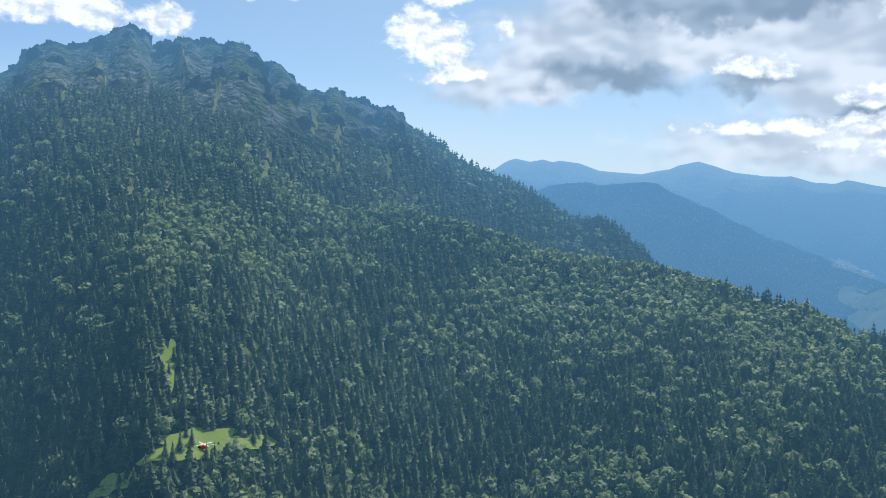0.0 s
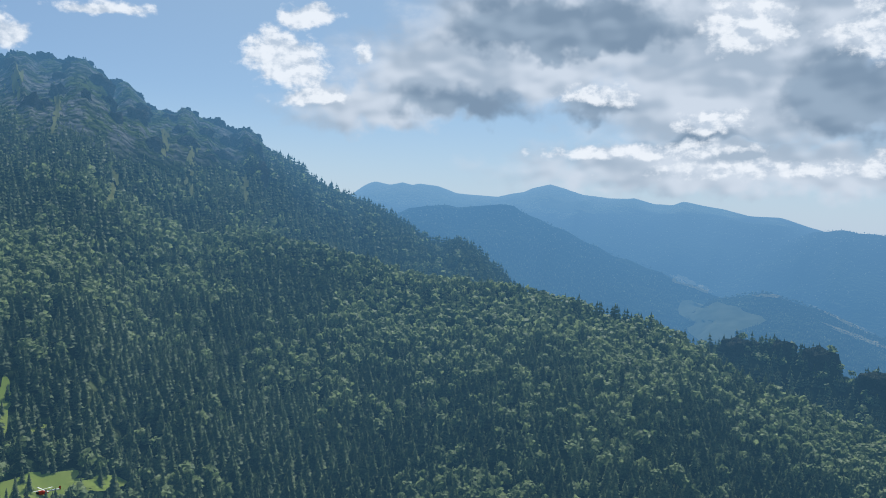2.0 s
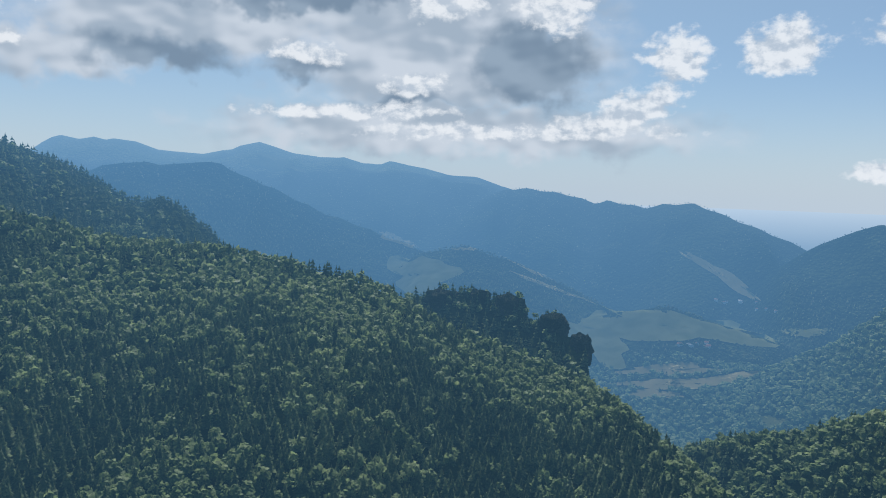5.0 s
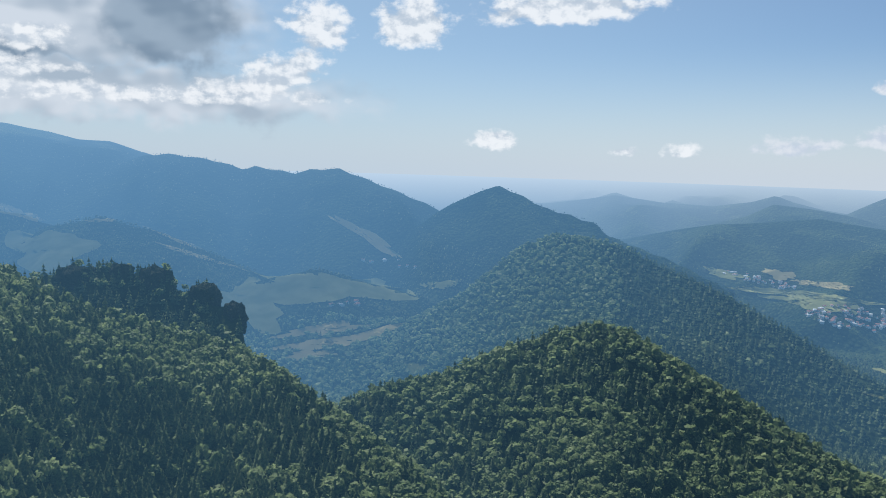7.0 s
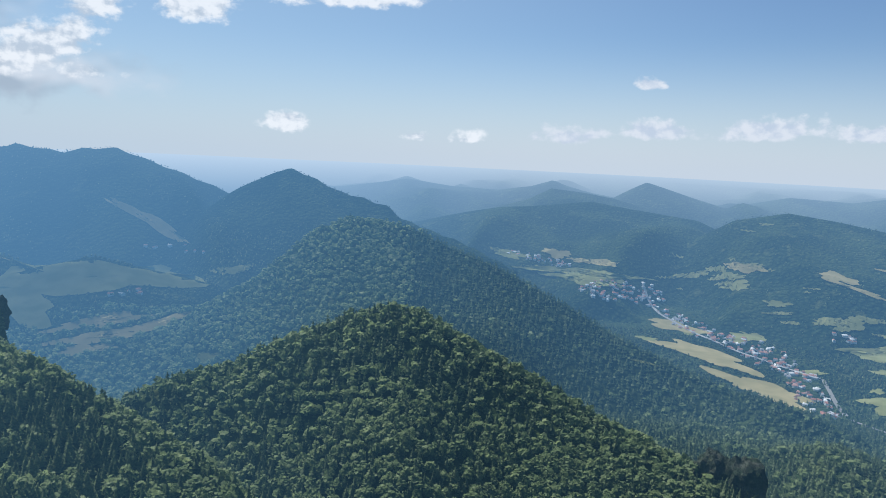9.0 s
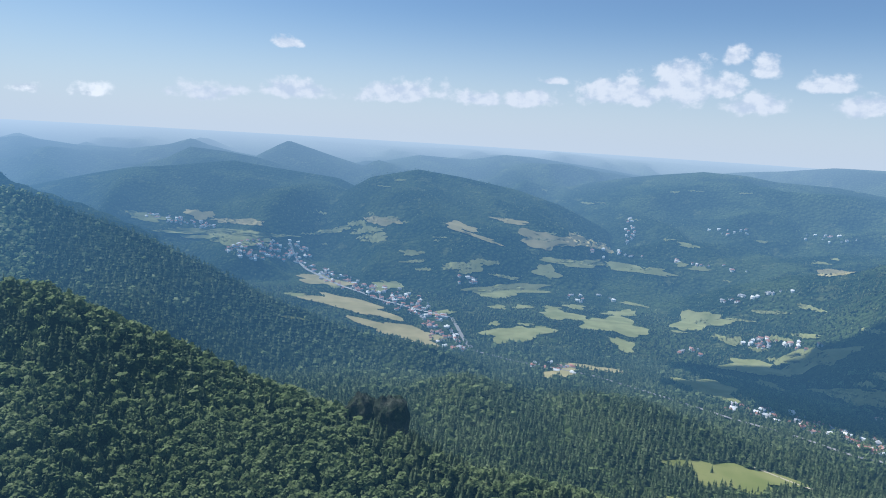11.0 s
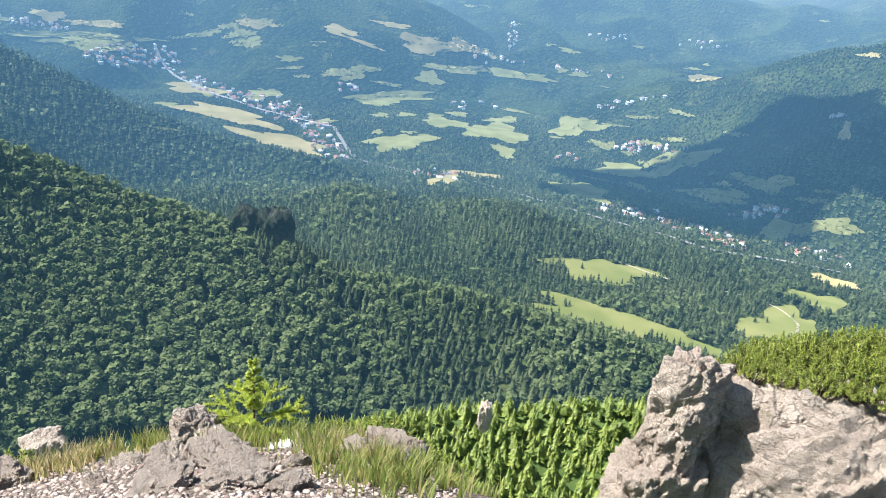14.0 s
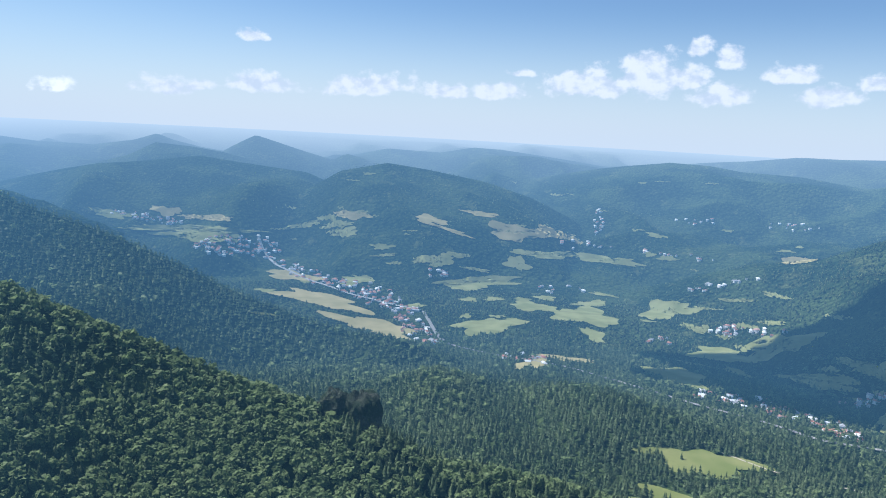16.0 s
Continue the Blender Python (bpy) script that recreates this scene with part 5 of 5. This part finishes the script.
# ======================= single spruces =======================
def spruce_tree(seed, tall):
    g = np.random.default_rng(seed)
    tree = new("spruce_tree")
    bm = bmesh.new()
    tube(bm, (0, 0, -0.8), (0, 0, tall * 0.9), 0.16, 0.03, 6)
    part("trunk", bm, BARK, tree)
    v, f = spruce_shape(9, 12, g)
    v = v * np.array([tall * 1.1, tall * 1.1, tall])
    crown = new("crown", mesh_of("crown", v, f, SPRUCE))
    crown.parent = tree
    return tagged(tree, "single dark green spruce standing on a mountain meadow", "tree", "single spruces")


PROTOS = [spruce_tree(30 + k, 9.0 + 1.5 * k) for k in range(3)]
SINGLES = [(-20.3, -18.6), (-19.4, -18.9), (-18.4, -18.6), (-18.0, -17.7), (-17.6, -18.2), (-16.2, -17.3), (-14.2, -17.6), (-13.6, -17.2), (-13.3, -18.4), (-16.6, -19.2),
           (-15.0, -19.3), (-18.9, -19.3), (-19.2, -13.4), (-18.9, -12.6), (-17.4, -14.4), (-22.4, -20.6), (-21.9, -20.1), (-13.0, -17.9), (-19.9, -17.9), (-14.5, -18.9),
           (119.0, -22.2), (122.2, -22.8), (124.0, -22.7), (117.2, -22.0), (118.1, -24.9), (118.5, -25.0), (118.2, -25.1), (134.6, -22.4), (133.0, -23.2), (132.2, -23.4), (135.2, -21.9), (116.0, -24.6)]
for k, (az, el) in enumerate(SINGLES):
    r = seen_at(az, el)
    m = Matrix.Translation(spot(az, r)) @ pose(0, 0, 0, 0, 0, 77 * k)
    if k < 3:
        PROTOS[k].matrix_basis = m
    else:
        copy_thing(PROTOS[k % 3], m)


# ======================= the limestone outcrop beside the summit =======================
def at(az, r, el):
    a = radians(az)
    return Vector((STAND[0] + r * math.sin(a), STAND[1] + r * math.cos(a), EYE + r * math.tan(radians(el))))


def limestone(name, az, r, el, size, seed, label, detail=5, jag=0.42, blocky=0.45, turn=0.0, lean=0.0, beds=0.0):
    ob = part(name, boulder_bm(size, seed, detail, jag, blocky, beds), LIMESTONE, None)
    ob.matrix_basis = Matrix.Translation(at(az, r, el)) @ pose(0, 0, 0, lean, 0, turn - az)
    return tagged(ob, label, "rock") if label else ob


outcrop = new("outcrop")
tagged(outcrop, "pale grey weathered limestone outcrop with mossy patches", "rock")
for name, az, r, el, size, seed, detail, jag, blocky, turn, lean in (
        ("pillar", 128.9, 18.0, -30.6, (0.86, 1.0, 1.85), 5.1, 6, 0.34, 0.5, -20, -10),
        ("foot", 128.0, 17.6, -37.4, (1.25, 1.2, 2.0), 2.4, 6, 0.36, 0.4, 25, 0),
        ("slab", 134.6, 18.6, -33.9, (1.8, 1.4, 2.6), 7.7, 6, 0.32, 0.5, -8, -30),
        ("slab", 141.0, 19.0, -33.0, (2.7, 1.6, 2.8), 9.2, 6, 0.32, 0.5, 12, -32),
        ("block", 132.2, 18.9, -29.3, (0.62, 0.8, 0.8), 4.9, 5, 0.36, 0.4, 30, 0),
        ("ledge", 140.0, 22.5, -30.2, (4.2, 2.0, 1.9), 6.3, 5, 0.3, 0.4, 0, 0)):
    ob = limestone(name, az, r, el, size, seed, "", detail, jag, blocky, turn, lean, 0.3)
    ob.parent = outcrop
limestone("boulder", 77.0, 40.0, -34.9, (1.25, 1.1, 1.25), 1.9, "pale boulder among the trees below the summit", 5)
limestone("boulder", 112.9, 95.0, -33.8, (1.0, 1.0, 2.6), 3.1, "pale rock spire among young spruces", 5)
# ======================= gravel, grass =======================
rng = np.random.default_rng(21)


def stones(count, r0, r1, a0, a1, lo, hi):
    vs, fs = [], []
    for k in range(count):
        az, r = rng.uniform(a0, a1), rng.uniform(r0, r1)
        p = spot_fast(az, r)
        sz = (lo + (hi - lo) * rng.random() ** 3) * np.array([1, rng.uniform(0.5, 1), rng.uniform(0.3, 0.6)])
        q = rng.uniform(0, 6.28)
        v = OCT_V * rng.uniform(0.55, 1.4, (6, 1)) * sz
        v = np.stack([v[:, 0] * math.cos(q) - v[:, 1] * math.sin(q), v[:, 0] * math.sin(q) + v[:, 1] * math.cos(q), v[:, 2]], 1)
        fs.extend((OCT_F + 6 * k).tolist())
        vs.extend((v + p).tolist())
    return vs, fs


def spot_fast(az, r):
    x, y = STAND[0] + r * math.sin(radians(az)), STAND[1] + r * math.cos(radians(az))
    return np.array([x, y, float(summit(np.array(x), np.array(y)))])


m, n = material("gravel_stone")
rnd = n("ShaderNodeNewGeometry").outputs["Random Per Island"]
finish(n, n.mix(rnd, (0.17, 0.125, 0.105), (0.50, 0.40, 0.345)), 0.9, n.noise(place(n), 60.0, 4.0), 0.5, 0.01)
vs, fs = stones(9000, 2.5, 4.6, 66, 112, 0.006, 0.034)
tagged(new("gravel", mesh_of("gravel", vs, fs, m)), "broken pale limestone gravel on the summit edge", "gravel", kind="stuff")
for k, (az, r, size) in enumerate([(88.4, 4.4, (0.19, 0.17, 0.19)), (90.8, 3.8, (0.2, 0.17, 0.11)), (92.0, 3.25, (0.16, 0.15, 0.08)), (96.4, 3.05, (0.11, 0.09, 0.05)), (85.6, 3.35, (0.18, 0.14, 0.06)), (74.2, 4.3, (0.16, 0.12, 0.1)), (106.2, 3.75, (0.15, 0.11, 0.11)), (83.2, 4.1, (0.10, 0.07, 0.04)), (86.2, 4.0, (0.13, 0.1, 0.06)), (75.2, 4.25, (0.1, 0.08, 0.06)),
                                   (104.6, 3.95, (0.13, 0.1, 0.11)), (102.4, 3.8, (0.13, 0.1, 0.08)), (97.0, 3.6, (0.08, 0.06, 0.04)), (91.6, 3.6, (0.12, 0.1, 0.06)), (80.5, 3.7, (0.08, 0.06, 0.04))]):
    ob = part("stone", boulder_bm(size, 11 + k * 1.7, 5, 0.55, 0.35, 0.25), LIMESTONE, None)
    ob.matrix_basis = Matrix.Translation(Vector(spot_fast(az, r)) + Vector((0, 0, size[2] * 0.35))) @ pose(0, 0, 0, 12, 0, 40 * k)
    tagged(ob, "pale weathered stone on the gravelly summit edge", "rock")
WHITE_STONE = plain("white_stone", (0.55, 0.52, 0.49), 0.9)
for k in range(9):
    bm = boulder_bm((rng.uniform(0.025, 0.06), rng.uniform(0.02, 0.05), 0.022), 60 + k, 3, 0.5, 0.3)
    ob = part("pebble", bm, WHITE_STONE, None)
    ob.location = Vector(spot_fast(rng.uniform(93.6, 97.2), rng.uniform(4.1, 4.55))) + Vector((0, 0, 0.01))
    tagged(ob, "flat white stone lying in the grass", "stone", "white stones in the grass")


def blades(count, areas, tall, colour_name, c0, c1, c2):
    vs, fs = [], []
    for k in range(count):
        a0, a1, r0, r1 = areas[rng.integers(len(areas))]
        az, r = rng.uniform(a0, a1), rng.uniform(r0, r1)
        az, r = az + rng.normal(0, 1.6), r + rng.normal(0, 0.13)
        if value_noise(np.array(az * 0.9), np.array(r * 4.0), 3) < -0.12:
            continue
        p = spot_fast(az, r)
        q, h, w = rng.uniform(0, 6.28), tall * rng.uniform(0.5, 1.3), rng.uniform(0.0025, 0.006)
        out = np.array([math.cos(q), math.sin(q), 0])
        side = np.array([-out[1], out[0], 0]) * w
        bend = h * rng.uniform(0.15, 0.6)
        a, b, c = p, p + out * bend * 0.35 + np.array([0, 0, h * 0.6]), p + out * bend + np.array([0, 0, h])
        base = len(vs)
        vs.extend([a - side, a + side, b - side * 0.8, b + side * 0.8, c])
        fs.extend([(base, base + 1, base + 3), (base, base + 3, base + 2), (base + 2, base + 3, base + 4)])
    m, n = material(colour_name)
    rnd = n("ShaderNodeNewGeometry").outputs["Random Per Island"]
    tone = n.ramp(rnd, [(0.0, c0), (0.55, c1), (1.0, c2)])
    thin_leaf(n, tone)
    return mesh_of("grass", vs, fs, m)


tagged(new("grass", blades(7600, [(102, 112, 3.0, 3.6), (104, 113, 3.3, 4.0), (91, 106, 4.15, 4.65), (82, 88, 4.4, 4.8), (90, 94, 4.2, 4.7), (98, 108, 3.4, 4.1)], 0.13, "green_grass", (0.16, 0.22, 0.04), (0.28, 0.31, 0.08), (0.46, 0.38, 0.18))),
       "long green and yellow grass on the summit edge", "grass", kind="stuff")
tagged(new("dry_grass", blades(2600, [(75, 83, 4.3, 4.75), (100, 107, 3.6, 4.2)], 0.12, "straw_grass", (0.20, 0.21, 0.06), (0.44, 0.35, 0.17), (0.58, 0.48, 0.28))),
       "dry straw coloured grass on the summit edge", "grass", kind="stuff")


# ======================= dwarf pines and the little spruce =======================
def needles_on(vs, fs, a, b, g, count, length, spread):
    """Needles round a shoot from a to b."""
    a, b = np.array(a), np.array(b)
    d = (b - a) / (np.linalg.norm(b - a) + 1e-9)
    u = np.cross(d, [0.3, 0.2, 0.9])
    u /= np.linalg.norm(u) + 1e-9
    w = np.cross(d, u)
    for k in range(count):
        p = a + (b - a) * g.random()
        q = g.uniform(0, 6.2832)
        out = u * math.cos(q) + w * math.sin(q)
        tip = p + (out * spread + d * (1 - spread)) * length * g.uniform(0.7, 1.2)
        side = np.cross(out, d) * length * 0.15
        base = len(vs)
        vs.extend([p - side, p + side, tip])
        fs.append((base, base + 1, base + 2))


def needle_mat(name, c0, c1, c2):
    m, n = material(name)
    rnd = n("ShaderNodeNewGeometry").outputs["Random Per Island"]
    thin_leaf(n, n.ramp(rnd, [(0.0, c0), (0.6, c1), (1.0, c2)]))
    return m


PINE_NEEDLE = needle_mat("dwarf_pine_needles", (0.12, 0.165, 0.03), (0.32, 0.38, 0.065), (0.52, 0.52, 0.14))
# sunlit look of the sapling put into its needle colour
LIT_NEEDLE = needle_mat("sunlit_spruce_needles", (0.36, 0.44, 0.07), (0.54, 0.60, 0.11), (0.66, 0.66, 0.18))


def dwarf_pine(seed, shoots=56):
    g = np.random.default_rng(seed)
    bush = new("dwarf_pine")
    bm = bmesh.new()
    vs, fs = [], []
    for k in range(shoots):
        q, f = g.uniform(0, 6.2832), math.sqrt(g.random())
        foot = Vector((0.25 * f * math.cos(q), 0.25 * f * math.sin(q), 0.05))
        top = Vector((0.62 * f * math.cos(q), 0.62 * f * math.sin(q), 0.42 + 0.42 * (1 - f * f) * g.uniform(0.5, 1.1)))
        tube(bm, foot, top, 0.012, 0.006, 4)
        mid_ = foot.lerp(top, 0.45)
        needles_on(vs, fs, mid_, top, g, 30, 0.11, 0.75)
        needles_on(vs, fs, foot.lerp(top, 0.85), top + Vector((0, 0, 0.05)), g, 12, 0.09, 0.35)
    part("stem", bm, BARK, bush)
    ob = new("needles", mesh_of("needles", vs, fs, PINE_NEEDLE))
    ob.parent = bush
    return tagged(bush, "bushy green dwarf mountain pine growing on rock", "shrub", "dwarf pines on the rocks")


PINES = [dwarf_pine(70 + k) for k in range(3)]
spots = []
for az in np.arange(131.8, 148, 1.5):
    rise = az - 131.8
    spots.append((az, 19.6, -27.4 + 0.10 * rise, 0.85))
    spots.append((az + 0.7, 20.4, -26.8 + 0.20 * rise, 1.0))
    spots.append((az + 1.3, 21.2, -26.4 + 0.30 * rise, 1.1))
    spots.append((az + 1.8, 22.0, -26.2 + 0.40 * rise, 1.15))
spots += [(130.9, 18.6, -27.6, 0.4), (133.6, 18.9, -29.2, 0.4), (129.9, 18.4, -27.3, 0.3), (135.0, 19.2, -28.4, 0.5)]
spots += [(97.5, 4.75, -37.4, 0.34), (99.0, 4.6, -37.8, 0.4), (100.6, 4.6, -37.9, 0.42), (103.0, 4.5, -38.2, 0.45), (104.9, 4.4, -38.3, 0.5), (106.6, 4.4, -39.2, 0.45), (108.6, 4.3, -40.0, 0.45), (110.5, 4.2, -40.6, 0.45)]
spots += [(90.6, 5.3, -36.9, 0.34), (89.2, 5.5, -36.6, 0.32), (73.5, 6.0, -38.0, 0.6), (75.0, 6.3, -37.4, 0.55), (72.0, 6.2, -37.6, 0.6), (76.4, 6.4, -37.9, 0.5)]
for k, (az, r, el, size) in enumerate(spots):
    p = at(az, r, el)
    m = Matrix.Translation(p) @ pose(0, 0, 0, rng.normal(0, 8), rng.normal(0, 8), rng.uniform(0, 360)) @ Matrix.Scale(size, 4)
    if k < 3:
        PINES[k].matrix_basis = m
    else:
        ob = copy_thing(PINES[k % 3], Matrix.Identity(4))
        ob.matrix_basis = m

g = np.random.default_rng(5)
sapling = new("spruce_sapling")
bm = bmesh.new()
tube(bm, (0, 0, -0.05), (0.01, 0, 0.62), 0.014, 0.003, 6)
trunk = part("trunk", bm, BARK, sapling)
for k in range(34):
    f = k / 33
    z = 0.05 + 0.55 * f
    reach = (0.36 if f < 0.3 else 0.10) * (1 - f) + 0.025
    if 0.3 < f < 0.5:
        reach *= 0.45
    q = k * 2.4
    tip = Vector((reach * math.cos(q), reach * math.sin(q), z + 0.02 + 0.3 * reach))
    bm = bmesh.new()
    tube(bm, (0, 0, z), tip, 0.004, 0.002, 4)
    branch = part("branch", bm, BARK, sapling)
    vs, fs = [], []
    needles_on(vs, fs, Vector((0, 0, z)).lerp(tip, 0.15), tip, g, 190 if f < 0.4 else 110, 0.042 if f < 0.4 else 0.03, 0.65)
    for side in (-1, 1):
        for w in (0.45, 0.7):
            s0 = Vector((0, 0, z)).lerp(tip, w)
            s1 = s0 + Vector((math.cos(q + side * 0.8), math.sin(q + side * 0.8), 0.2)) * reach * 0.4
            needles_on(vs, fs, s0, s1, g, 80, 0.040 if f < 0.4 else 0.024, 0.65)
    ob = new("needles", mesh_of("needles", vs, fs, LIT_NEEDLE))
    ob.parent = branch
bm = bmesh.new()
tube(bm, (0.01, 0, 0.6), (-0.02, 0.01, 0.70), 0.003, 0.001, 4)
part("top_shoot", bm, LIT_NEEDLE, sapling)
sapling.matrix_basis = Matrix.Translation(Vector(spot_fast(93.3, 4.6))) @ Matrix.Scale(0.98, 4)
tagged(sapling, "small bright green spruce sapling on the summit edge", "tree")
